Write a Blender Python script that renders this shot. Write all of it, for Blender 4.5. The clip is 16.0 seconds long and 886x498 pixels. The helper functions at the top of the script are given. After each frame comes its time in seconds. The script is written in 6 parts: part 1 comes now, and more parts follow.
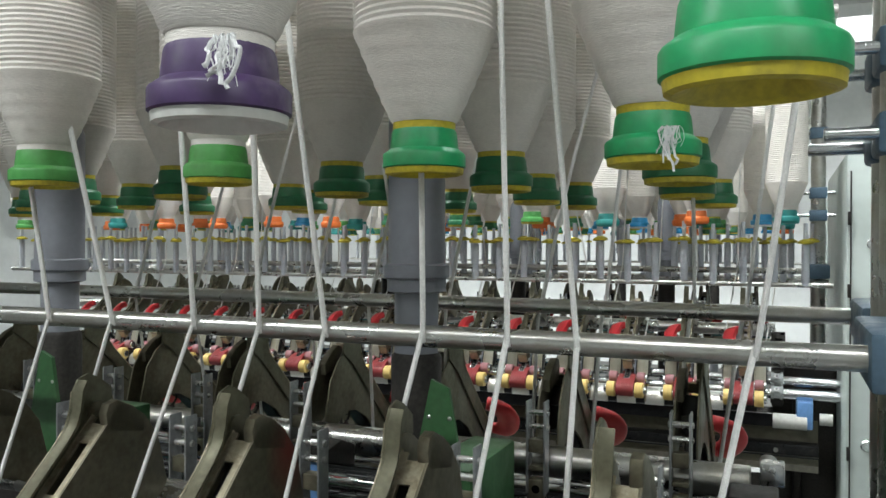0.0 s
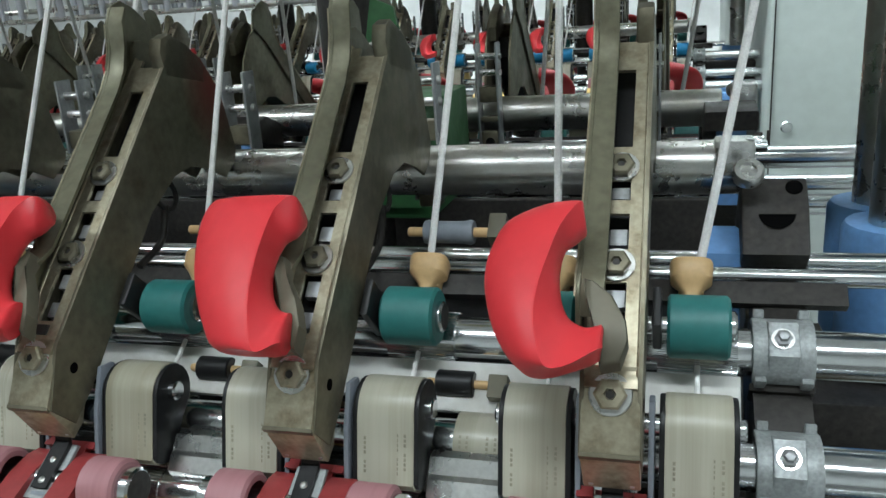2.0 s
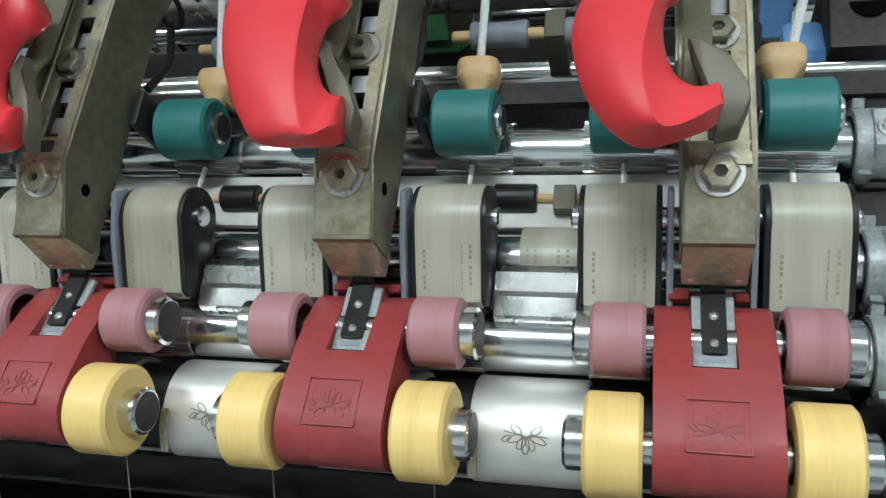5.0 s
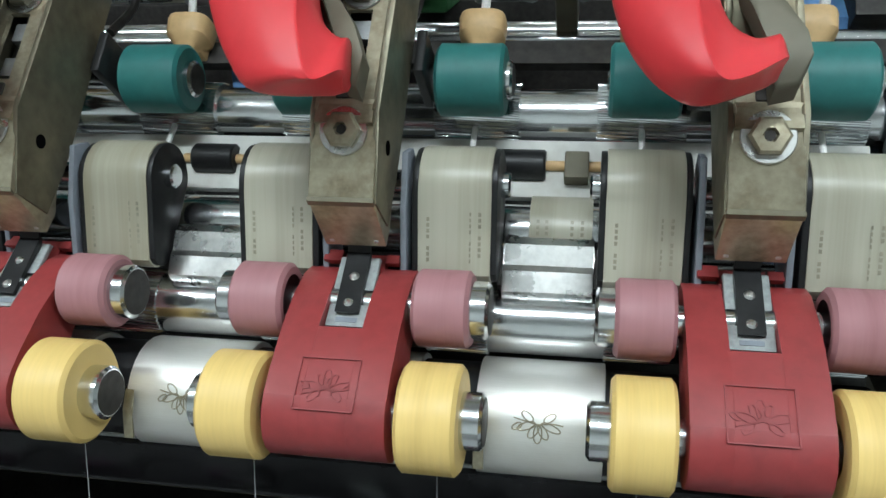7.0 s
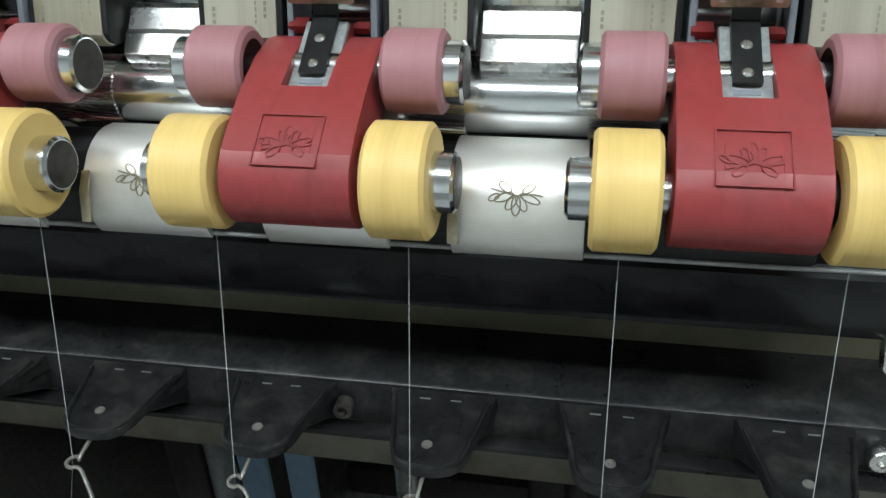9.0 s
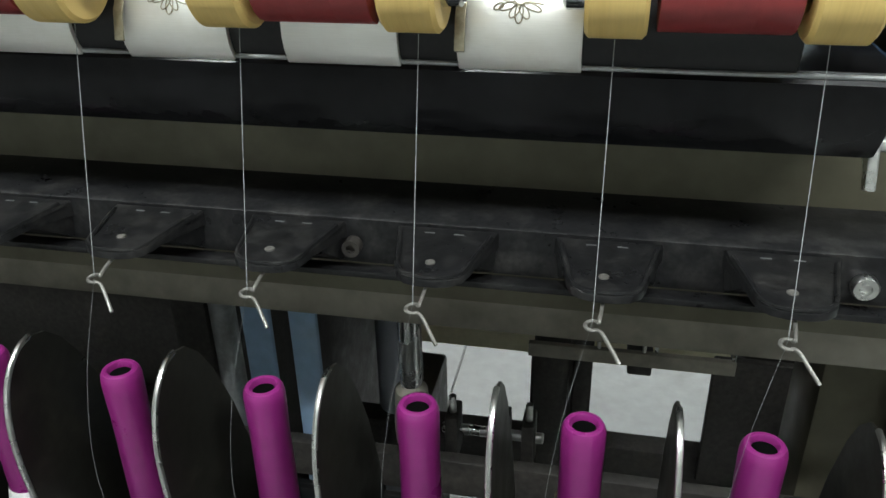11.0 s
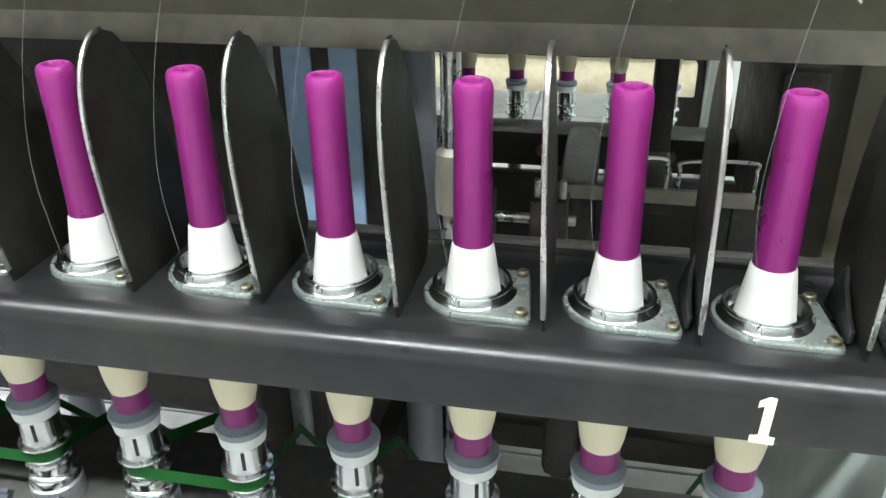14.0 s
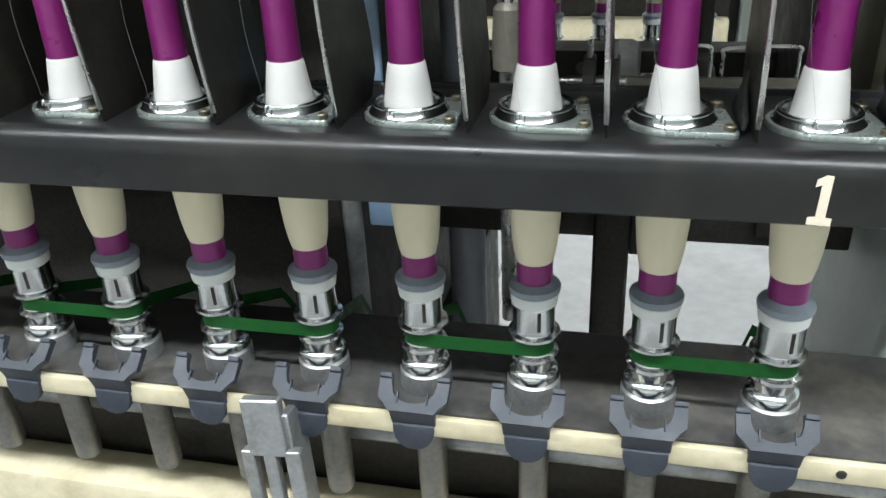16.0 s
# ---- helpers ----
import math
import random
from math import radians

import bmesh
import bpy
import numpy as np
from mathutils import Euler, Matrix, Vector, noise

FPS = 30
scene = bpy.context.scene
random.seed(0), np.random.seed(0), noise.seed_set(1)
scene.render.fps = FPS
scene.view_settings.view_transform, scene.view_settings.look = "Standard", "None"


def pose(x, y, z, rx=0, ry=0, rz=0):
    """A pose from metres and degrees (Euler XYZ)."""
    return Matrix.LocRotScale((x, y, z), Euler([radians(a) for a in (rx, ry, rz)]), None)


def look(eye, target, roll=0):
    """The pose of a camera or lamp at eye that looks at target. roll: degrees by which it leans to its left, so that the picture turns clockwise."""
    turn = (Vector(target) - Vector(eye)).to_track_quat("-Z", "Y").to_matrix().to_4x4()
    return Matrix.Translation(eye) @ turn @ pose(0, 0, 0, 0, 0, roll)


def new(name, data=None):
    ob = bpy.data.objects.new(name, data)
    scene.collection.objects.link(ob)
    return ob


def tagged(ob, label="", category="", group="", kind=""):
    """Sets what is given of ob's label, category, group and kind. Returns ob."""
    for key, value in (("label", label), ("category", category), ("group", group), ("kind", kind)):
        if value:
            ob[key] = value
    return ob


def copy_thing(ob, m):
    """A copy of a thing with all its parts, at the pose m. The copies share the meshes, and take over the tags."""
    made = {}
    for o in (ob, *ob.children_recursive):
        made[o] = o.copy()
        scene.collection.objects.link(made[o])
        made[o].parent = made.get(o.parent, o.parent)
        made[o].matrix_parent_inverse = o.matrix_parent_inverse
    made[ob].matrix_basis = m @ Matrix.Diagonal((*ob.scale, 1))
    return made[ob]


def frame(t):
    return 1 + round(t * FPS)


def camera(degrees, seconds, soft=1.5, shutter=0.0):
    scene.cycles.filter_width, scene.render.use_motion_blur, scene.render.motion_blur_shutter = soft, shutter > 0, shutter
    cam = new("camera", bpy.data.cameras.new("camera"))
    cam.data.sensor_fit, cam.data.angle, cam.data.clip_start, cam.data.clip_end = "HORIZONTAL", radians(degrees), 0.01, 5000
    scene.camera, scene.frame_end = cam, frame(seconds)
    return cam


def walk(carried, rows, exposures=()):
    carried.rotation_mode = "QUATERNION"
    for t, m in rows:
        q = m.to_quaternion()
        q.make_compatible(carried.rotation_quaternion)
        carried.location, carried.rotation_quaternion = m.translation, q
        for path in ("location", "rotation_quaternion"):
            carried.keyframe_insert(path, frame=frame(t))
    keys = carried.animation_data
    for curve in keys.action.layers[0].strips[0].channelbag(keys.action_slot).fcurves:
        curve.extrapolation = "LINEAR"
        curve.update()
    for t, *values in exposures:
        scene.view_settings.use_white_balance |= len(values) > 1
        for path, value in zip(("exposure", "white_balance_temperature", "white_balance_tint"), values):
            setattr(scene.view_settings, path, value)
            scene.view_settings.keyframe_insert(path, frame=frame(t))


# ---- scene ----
cam = camera(57.1, 16.0)
PATH = [
    (0, (0.195, -0.306, 1.336), (-0.58, 1.538, 1.323), 0.2),
    (0.5, (0.191, -0.284, 1.304), (-0.549, 1.569, 1.162), -0.7),
    (1, (0.187, -0.274, 1.284), (-0.512, 1.581, 1.016), -1.1),
    (1.5, (0.167, -0.255, 1.247), (-0.461, 1.593, 0.81), -2.5),
    (2, (0.129, -0.24, 1.217), (-0.419, 1.592, 0.633), -4.1),
    (2.5, (0.114, -0.222, 1.209), (-0.4, 1.596, 0.553), -4.9),
    (3, (0.105, -0.214, 1.181), (-0.406, 1.586, 0.474), -5.2),
    (3.5, (0.101, -0.216, 1.17), (-0.4, 1.571, 0.425), -5.3),
    (4, (0.097, -0.22, 1.167), (-0.404, 1.557, 0.399), -5.4),
    (4.5, (0.084, -0.227, 1.162), (-0.412, 1.548, 0.384), -5.4),
    (4.7, (0.083, -0.227, 1.16), (-0.412, 1.547, 0.381), -5.4),
    (6.8, (0.054, -0.204, 1.141), (-0.333, 1.571, 0.305), -2.7),
    (7, (0.051, -0.204, 1.141), (-0.305, 1.578, 0.307), -2.4),
    (7.5, (0.05, -0.202, 1.124), (-0.279, 1.571, 0.26), -2.0),
    (8, (0.049, -0.205, 1.108), (-0.276, 1.545, 0.195), -1.8),
    (8.5, (0.057, -0.206, 1.095), (-0.286, 1.508, 0.123), -2.2),
    (9, (0.06, -0.209, 1.085), (-0.29, 1.477, 0.068), -2.5),
    (9.5, (0.069, -0.215, 1.058), (-0.292, 1.452, 0.014), -2.6),
    (9.7, (0.072, -0.222, 1.053), (-0.294, 1.448, 0.014), -2.6),
    (11.8, (0.068, -0.294, 0.98), (-0.309, 1.454, 0.083), -0.6),
    (12, (0.067, -0.302, 0.968), (-0.304, 1.447, 0.072), -0.6),
    (12.5, (0.068, -0.32, 0.955), (-0.295, 1.431, 0.058), -0.6),
    (13, (0.068, -0.338, 0.935), (-0.297, 1.415, 0.045), -0.8),
    (13.5, (0.063, -0.346, 0.926), (-0.299, 1.403, 0.027), -0.8),
    (14, (0.06, -0.353, 0.897), (-0.311, 1.392, -0.007), -1.0),
    (14.5, (0.054, -0.366, 0.874), (-0.317, 1.369, -0.05), -1.3),
    (15, (0.053, -0.38, 0.858), (-0.326, 1.362, -0.051), -1.6),
    (15.5, (0.052, -0.392, 0.845), (-0.339, 1.348, -0.06), -2.2),
    (16, (0.05, -0.419, 0.828), (-0.382, 1.308, -0.083), -2.8),
]
EXPOSURES = [(0, -0.45, 6500, 10), (1, -0.3, 6450, 10), (2.5, -0.45, 6000, 5), (4.5, -0.12, 6000, 5), (7, -0.17, 6050, 5), (9.5, -0.05, 6250, 7), (11.8, 0.55, 6500, 8), (13, 1.32, 6500, 8), (14, 1.28, 6500, 9), (15, 1.0, 6450, 10), (16, 0.7, 6400, 11)]
walk(cam, [(t, look(eye, target, roll)) for t, eye, target, roll in PATH], EXPOSURES)

# ---------------------------------------------------------------- light
world = bpy.data.worlds.new("hall_air")
scene.world = world
world.use_nodes = True
world.node_tree.nodes["Background"].inputs[0].default_value = (0.82, 0.90, 0.90, 1)
world.node_tree.nodes["Background"].inputs[1].default_value = 0.06


# ---------------------------------------------------------------- materials
def mat(name, color, rough=0.5, metal=0.0, vary=0.15, scale=60.0, bump=0.05, stain=None, stain_amount=0.35,
        coat=0.0, brushed=None, spec=0.5, banded=False):
    """A worn surface: base colour with grain, larger stains, uneven gloss and fine relief."""
    m = bpy.data.materials.new(name)
    m.use_nodes = True
    nt = m.node_tree
    N, L = nt.nodes, nt.links
    bs = N["Principled BSDF"]
    tc = N.new("ShaderNodeTexCoord")
    oi = N.new("ShaderNodeObjectInfo")
    add = N.new("ShaderNodeVectorMath")
    add.operation = "ADD"
    L.new(tc.outputs["Object"], add.inputs[0])
    L.new(oi.outputs["Random"], add.inputs[1])
    vec = add.outputs[0]
    if brushed:
        mp = N.new("ShaderNodeMapping")
        mp.inputs["Scale"].default_value = brushed
        L.new(vec, mp.inputs["Vector"])
        vec2 = mp.outputs[0]
    else:
        vec2 = vec
    fine = N.new("ShaderNodeTexNoise")
    fine.inputs["Scale"].default_value = scale * 6
    fine.inputs["Detail"].default_value = 4
    big = N.new("ShaderNodeTexNoise")
    big.inputs["Scale"].default_value = scale
    big.inputs["Detail"].default_value = 5
    big.inputs["Roughness"].default_value = 0.65
    L.new(vec2, fine.inputs["Vector"])
    L.new(vec2 if banded else vec, big.inputs["Vector"])
    ramp = N.new("ShaderNodeMapRange")
    ramp.inputs["From Min"].default_value, ramp.inputs["From Max"].default_value = 0.3, 0.7
    ramp.inputs["To Min"].default_value, ramp.inputs["To Max"].default_value = 1 - vary, 1 + vary
    L.new(fine.outputs["Fac"], ramp.inputs["Value"])
    mix = N.new("ShaderNodeMix")
    mix.data_type = "RGBA"
    st = stain or tuple(c * 0.6 for c in color)
    mix.inputs["A"].default_value = (*color, 1)
    mix.inputs["B"].default_value = (*st, 1)
    r2 = N.new("ShaderNodeMapRange")
    r2.inputs["From Min"].default_value, r2.inputs["From Max"].default_value = 0.48, 0.72
    r2.inputs["To Max"].default_value = stain_amount
    L.new(big.outputs["Fac"], r2.inputs["Value"])
    L.new(r2.outputs[0], mix.inputs["Factor"])
    mul = N.new("ShaderNodeVectorMath")
    mul.operation = "SCALE"
    L.new(mix.outputs["Result"], mul.inputs[0])
    L.new(ramp.outputs[0], mul.inputs["Scale"])
    L.new(mul.outputs[0], bs.inputs["Base Color"])
    r3 = N.new("ShaderNodeMapRange")
    r3.inputs["From Min"].default_value, r3.inputs["From Max"].default_value = 0.3, 0.7
    r3.inputs["To Min"].default_value, r3.inputs["To Max"].default_value = max(0.02, rough * 0.75), min(1, rough * 1.3)
    L.new(big.outputs["Fac"], r3.inputs["Value"])
    L.new(r3.outputs[0], bs.inputs["Roughness"])
    bs.inputs["Metallic"].default_value = metal
    bs.inputs["Coat Weight"].default_value = coat
    bs.inputs["Specular IOR Level"].default_value = spec
    if bump:
        bp = N.new("ShaderNodeBump")
        bp.inputs["Strength"].default_value = bump
        bp.inputs["Distance"].default_value = 0.001
        L.new(fine.outputs["Fac"], bp.inputs["Height"])
        L.new(bp.outputs[0], bs.inputs["Normal"])
    return m


def glow(name, color, strength):
    m = bpy.data.materials.new(name)
    m.use_nodes = True
    bs = m.node_tree.nodes["Principled BSDF"]
    bs.inputs["Base Color"].default_value = (0.8, 0.8, 0.8, 1)
    bs.inputs["Emission Color"].default_value = (*color, 1)
    bs.inputs["Emission Strength"].default_value = strength
    return m


STEEL = mat("polished_steel", (0.72, 0.74, 0.75), 0.16, 1.0, 0.05, 30, 0.02, stain=(0.45, 0.43, 0.38), stain_amount=0.3, brushed=(1, 12, 12))
TUBE = mat("dull_steel_tube", (0.56, 0.56, 0.53), 0.29, 1.0, 0.06, 25, 0.03, stain=(0.36, 0.33, 0.26), stain_amount=0.6, brushed=(1, 8, 8))
BRIGHT = mat("bright_zinc", (0.68, 0.68, 0.66), 0.28, 1.0, 0.08, 60, 0.05, stain=(0.40, 0.38, 0.33))
SATIN = mat("satin_aluminium", (0.86, 0.85, 0.80), 0.42, 0.75, 0.03, 20, 0.02, stain=(0.70, 0.66, 0.56), stain_amount=0.4, brushed=(1, 30, 30))
NICKEL = mat("champagne_nickel", (0.385, 0.345, 0.245), 0.37, 0.68, 0.14, 60, 0.08, stain=(0.14, 0.10, 0.05), stain_amount=0.8)
DARKZINC = mat("dull_olive_plated_steel", (0.17, 0.155, 0.108), 0.42, 0.65, 0.18, 26, 0.06, stain=(0.095, 0.08, 0.046), stain_amount=0.75)
LEVER = mat("olive_lever_steel", (0.155, 0.148, 0.098), 0.44, 0.5, 0.15, 30, 0.08, stain=(0.085, 0.075, 0.042), stain_amount=0.7)
RED = mat("soft_red_plastic", (0.60, 0.034, 0.042), 0.38, 0, 0.03, 25, 0.02, stain=(0.53, 0.026, 0.032), stain_amount=0.5)
CRADLE = mat("dusty_red_plastic", (0.255, 0.034, 0.034), 0.45, 0, 0.08, 40, 0.05, stain=(0.185, 0.030, 0.030), stain_amount=0.6)
PINK = mat("pink_rubber_cot", (0.33, 0.155, 0.165), 0.6, 0, 0.035, 20, 0.05, stain=(0.26, 0.115, 0.12), stain_amount=0.6, brushed=(5, 0.3, 0.3), banded=True)
YELLOW = mat("yellow_rubber_cot", (0.70, 0.50, 0.17), 0.5, 0, 0.04, 26, 0.03, stain=(0.58, 0.39, 0.12), stain_amount=0.55, brushed=(6, 0.3, 0.3), banded=True)
GREEN = mat("dark_green_cot", (0.024, 0.145, 0.135), 0.5, 0, 0.08, 30, 0.05, stain=(0.05, 0.20, 0.17), stain_amount=0.5)
APRON = mat("olive_cream_apron", (0.415, 0.40, 0.315), 0.33, 0, 0.035, 11, 0.02, stain=(0.225, 0.20, 0.13), stain_amount=0.8, brushed=(4.5, 0.12, 0.12), banded=True)
BLACK = mat("black_plastic", (0.009, 0.009, 0.0095), 0.42, 0, 0.2, 60, 0.05, stain=(0.022, 0.022, 0.021), spec=0.35)
GREYP = mat("blue_grey_plastic", (0.20, 0.22, 0.25), 0.5, 0, 0.08, 50, 0.05)
LIGHTGREY = mat("pale_grey_plastic", (0.50, 0.52, 0.56), 0.5, 0, 0.05, 40, 0.03)
PALEBOARD = mat("pale_grimy_board", (0.62, 0.62, 0.58), 0.6, 0, 0.06, 25, 0.04, stain=(0.42, 0.40, 0.35), stain_amount=0.6)
AGED = mat("aged_zinc", (0.37, 0.38, 0.385), 0.42, 0.75, 0.10, 50, 0.06, stain=(0.22, 0.22, 0.20), stain_amount=0.7)
FUNNEL = mat("tan_plastic", (0.60, 0.40, 0.19), 0.45, 0, 0.06, 50, 0.04, stain=(0.45, 0.29, 0.13))
COVER = mat("black_glossy_paint", (0.008, 0.008, 0.009), 0.20, 0, 0.25, 14, 0.03, stain=(0.014, 0.013, 0.012), stain_amount=0.8, spec=0.18)
OLIVE = mat("grimy_olive_steel", (0.115, 0.106, 0.072), 0.5, 0.25, 0.15, 10, 0.05, stain=(0.17, 0.155, 0.115), stain_amount=0.7)
DUSTY = mat("dusty_grey_steel", (0.24, 0.22, 0.18), 0.5, 0.3, 0.15, 14, 0.05, stain=(0.13, 0.12, 0.09), stain_amount=0.8)
LAPPET = mat("black_lappet_plastic", (0.012, 0.012, 0.0125), 0.33, 0, 0.35, 60, 0.10, stain=(0.045, 0.043, 0.040), stain_amount=0.6, spec=0.25)
RAIL = mat("dark_rail_paint", (0.012, 0.0125, 0.013), 0.31, 0.0, 0.25, 9, 0.10, stain=(0.034, 0.031, 0.026), stain_amount=0.45, spec=0.42)
PURPLE = mat("magenta_bobbin_plastic", (0.225, 0.018, 0.150), 0.32, 0, 0.05, 25, 0.02, stain=(0.18, 0.014, 0.115), stain_amount=0.4)
PLATE = mat("zinc_ring_plate", (0.40, 0.45, 0.42), 0.28, 0.7, 0.12, 70, 0.06, stain=(0.22, 0.24, 0.21), stain_amount=0.6)
BOLSTER = mat("dull_bolster_steel", (0.23, 0.22, 0.20), 0.42, 0.5, 0.10, 50, 0.05, stain=(0.12, 0.11, 0.09), stain_amount=0.6)
YARN = mat("white_cotton_yarn", (0.84, 0.83, 0.80), 0.85, 0, 0.04, 120, 0.25, brushed=(1, 1, 14), stain=(0.80, 0.78, 0.74), stain_amount=0.3, spec=0.1)
CREAM = mat("cream_cotton_yarn", (0.80, 0.74, 0.55), 0.8, 0, 0.03, 120, 0.2, brushed=(1, 1, 14), stain=(0.76, 0.70, 0.51), stain_amount=0.3, spec=0.1)
ROVING = mat("white_roving", (0.82, 0.78, 0.72), 0.9, 0, 0.06, 40, 0.5, brushed=(1, 1, 8), stain=(0.68, 0.64, 0.58), stain_amount=0.5, spec=0.05)
STRAND = mat("roving_strand", (0.84, 0.83, 0.80), 0.9, 0, 0.10, 200, 0.6, spec=0.05)
TAPE = mat("green_drive_tape", (0.010, 0.135, 0.022), 0.55, 0, 0.06, 60, 0.05)
BRAKE = mat("slate_blue_plastic", (0.026, 0.033, 0.046), 0.5, 0, 0.10, 60, 0.04, stain=(0.060, 0.067, 0.076), stain_amount=0.45)
PLANK = mat("dark_grimy_rail_top", (0.060, 0.058, 0.055), 0.55, 0.2, 0.2, 20, 0.1, stain=(0.14, 0.125, 0.10), stain_amount=0.7)
CREAMPAINT = mat("cream_machine_paint", (0.62, 0.56, 0.39), 0.5, 0, 0.06, 18, 0.05, stain=(0.40, 0.34, 0.20), stain_amount=0.7)
GREENPAINT = mat("pale_green_machine_paint", (0.50, 0.56, 0.525), 0.45, 0, 0.04, 6, 0.03, stain=(0.42, 0.48, 0.42), stain_amount=0.4)
DKGREEN = mat("dark_green_plate", (0.030, 0.105, 0.035), 0.45, 0, 0.12, 30, 0.04, stain=(0.06, 0.11, 0.05))
BLUE = mat("sky_blue_paint", (0.14, 0.30, 0.58), 0.55, 0, 0.08, 30, 0.1, stain=(0.20, 0.34, 0.55), stain_amount=0.5)
IRON = mat("oily_iron", (0.036, 0.033, 0.030), 0.52, 0.3, 0.25, 40, 0.15, stain=(0.060, 0.053, 0.045), stain_amount=0.6, spec=0.3)
# matt black for flat discs that paint the shade inside bores
VOID = mat("deep_bore", (0.004, 0.004, 0.004), 0.95, 0, 0.1, 40, 0.0, spec=0.0)
SEPAR = mat("grimy_separator_metal", (0.013, 0.0125, 0.010), 0.36, 0.1, 0.25, 30, 0.05, stain=(0.028, 0.026, 0.019), stain_amount=0.6, spec=0.25)
PIPE = mat("grey_pvc", (0.25, 0.26, 0.29), 0.45, 0, 0.05, 20, 0.03, stain=(0.20, 0.20, 0.22))
TILE = mat("pale_floor_tile", (0.27, 0.27, 0.268), 0.4, 0, 0.08, 6, 0.02, stain=(0.19, 0.188, 0.18), stain_amount=0.6)
PALEBLUE = mat("pale_blue_paint", (0.30, 0.44, 0.62), 0.5, 0, 0.08, 22, 0.05, stain=(0.42, 0.50, 0.58), stain_amount=0.6)
BLUE_AT = (-0.093, 0.120)
CAPZINC = mat("mottled_zinc_casting", (0.33, 0.35, 0.345), 0.5, 0.35, 0.16, 90, 0.15, stain=(0.17, 0.175, 0.165), stain_amount=0.7)
COLLAR = mat("blue_grey_collar_plastic", (0.25, 0.29, 0.335), 0.42, 0, 0.06, 60, 0.03, stain=(0.19, 0.22, 0.25))
GROUT = mat("dark_grout", (0.16, 0.16, 0.15), 0.9)
WHITEWALL = mat("white_hall_paint", (0.78, 0.80, 0.78), 0.7, 0, 0.03, 2, 0.02)
CAPS = {
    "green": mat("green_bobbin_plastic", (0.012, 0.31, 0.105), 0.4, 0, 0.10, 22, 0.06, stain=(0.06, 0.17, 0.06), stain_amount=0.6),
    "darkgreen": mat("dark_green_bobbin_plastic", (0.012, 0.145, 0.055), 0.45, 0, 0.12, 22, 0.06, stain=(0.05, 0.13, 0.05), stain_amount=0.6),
    "lime": mat("grass_green_bobbin_plastic", (0.075, 0.34, 0.075), 0.45, 0, 0.10, 22, 0.06, stain=(0.07, 0.20, 0.05), stain_amount=0.6),
    "purple": mat("violet_bobbin_plastic", (0.050, 0.024, 0.085), 0.5, 0, 0.25, 22, 0.10, stain=(0.21, 0.19, 0.22), stain_amount=0.7),
    "orange": mat("orange_bobbin_plastic", (0.75, 0.17, 0.03), 0.4, 0, 0.05, 25, 0.03),
    "blue": mat("blue_bobbin_plastic", (0.03, 0.30, 0.58), 0.4, 0, 0.05, 25, 0.03),
    "teal": mat("teal_bobbin_plastic", (0.02, 0.24, 0.22), 0.4, 0, 0.05, 25, 0.03),
}
OLIVEYELLOW = mat("worn_yellow_plastic", (0.52, 0.43, 0.03), 0.5, 0, 0.15, 40, 0.05, stain=(0.20, 0.17, 0.05), stain_amount=0.7)
FLUFF = mat("cotton_fluff", (0.80, 0.80, 0.79), 1.0, 0, 0.1, 150, 0.6, spec=0.0)
THREAD = mat("fine_grey_thread", (0.36, 0.37, 0.37), 0.9, 0, 0.05, 200, 0.0, spec=0.0)
INK = mat("grey_print", (0.27, 0.25, 0.185), 0.6)
CHALK = mat("cream_sticker", (0.80, 0.71, 0.57), 0.6, 0, 0.05, 80, 0.03)
TUBEGLOW = glow("lit_tube", (0.95, 1.0, 0.96), 14.0)


# ---------------------------------------------------------------- mesh helpers
def part(name, bm, material, parent=None, label="", smooth=True, at=None):
    bmesh.ops.recalc_face_normals(bm, faces=bm.faces)
    me = bpy.data.meshes.new(name)
    bm.to_mesh(me)
    bm.free()
    me.materials.append(material)
    if smooth:
        me.shade_smooth()
        me.set_sharp_from_angle(angle=radians(35))
    ob = new(name, me)
    if parent is not None:
        ob.parent = parent
    if at is not None:
        ob.matrix_basis = at
    if label:
        ob["label"] = label
    return ob


def again(ob, m, parent=None):
    """The same mesh once more as a part of its own."""
    o = new(ob.name.split(".")[0], ob.data)
    o.parent = parent or ob.parent
    o.matrix_basis = m
    if "label" in ob:
        o["label"] = ob["label"]
    return o


def thing(name, label, category, group="", kind=""):
    return tagged(new(name), label, category, group, kind)


def box(x0, x1, y0, y1, z0, z1, bevel=0.0, seg=2, bm=None):
    own = bm or bmesh.new()
    r = bmesh.ops.create_cube(own, size=1, matrix=Matrix.Translation(((x0 + x1) / 2, (y0 + y1) / 2, (z0 + z1) / 2)) @ Matrix.Diagonal((x1 - x0, y1 - y0, z1 - z0, 1)))
    if bevel:
        es = list({e for v in r["verts"] for e in v.link_edges})
        bmesh.ops.bevel(own, geom=es, offset=bevel, segments=seg, affect="EDGES", profile=0.5)
    return own


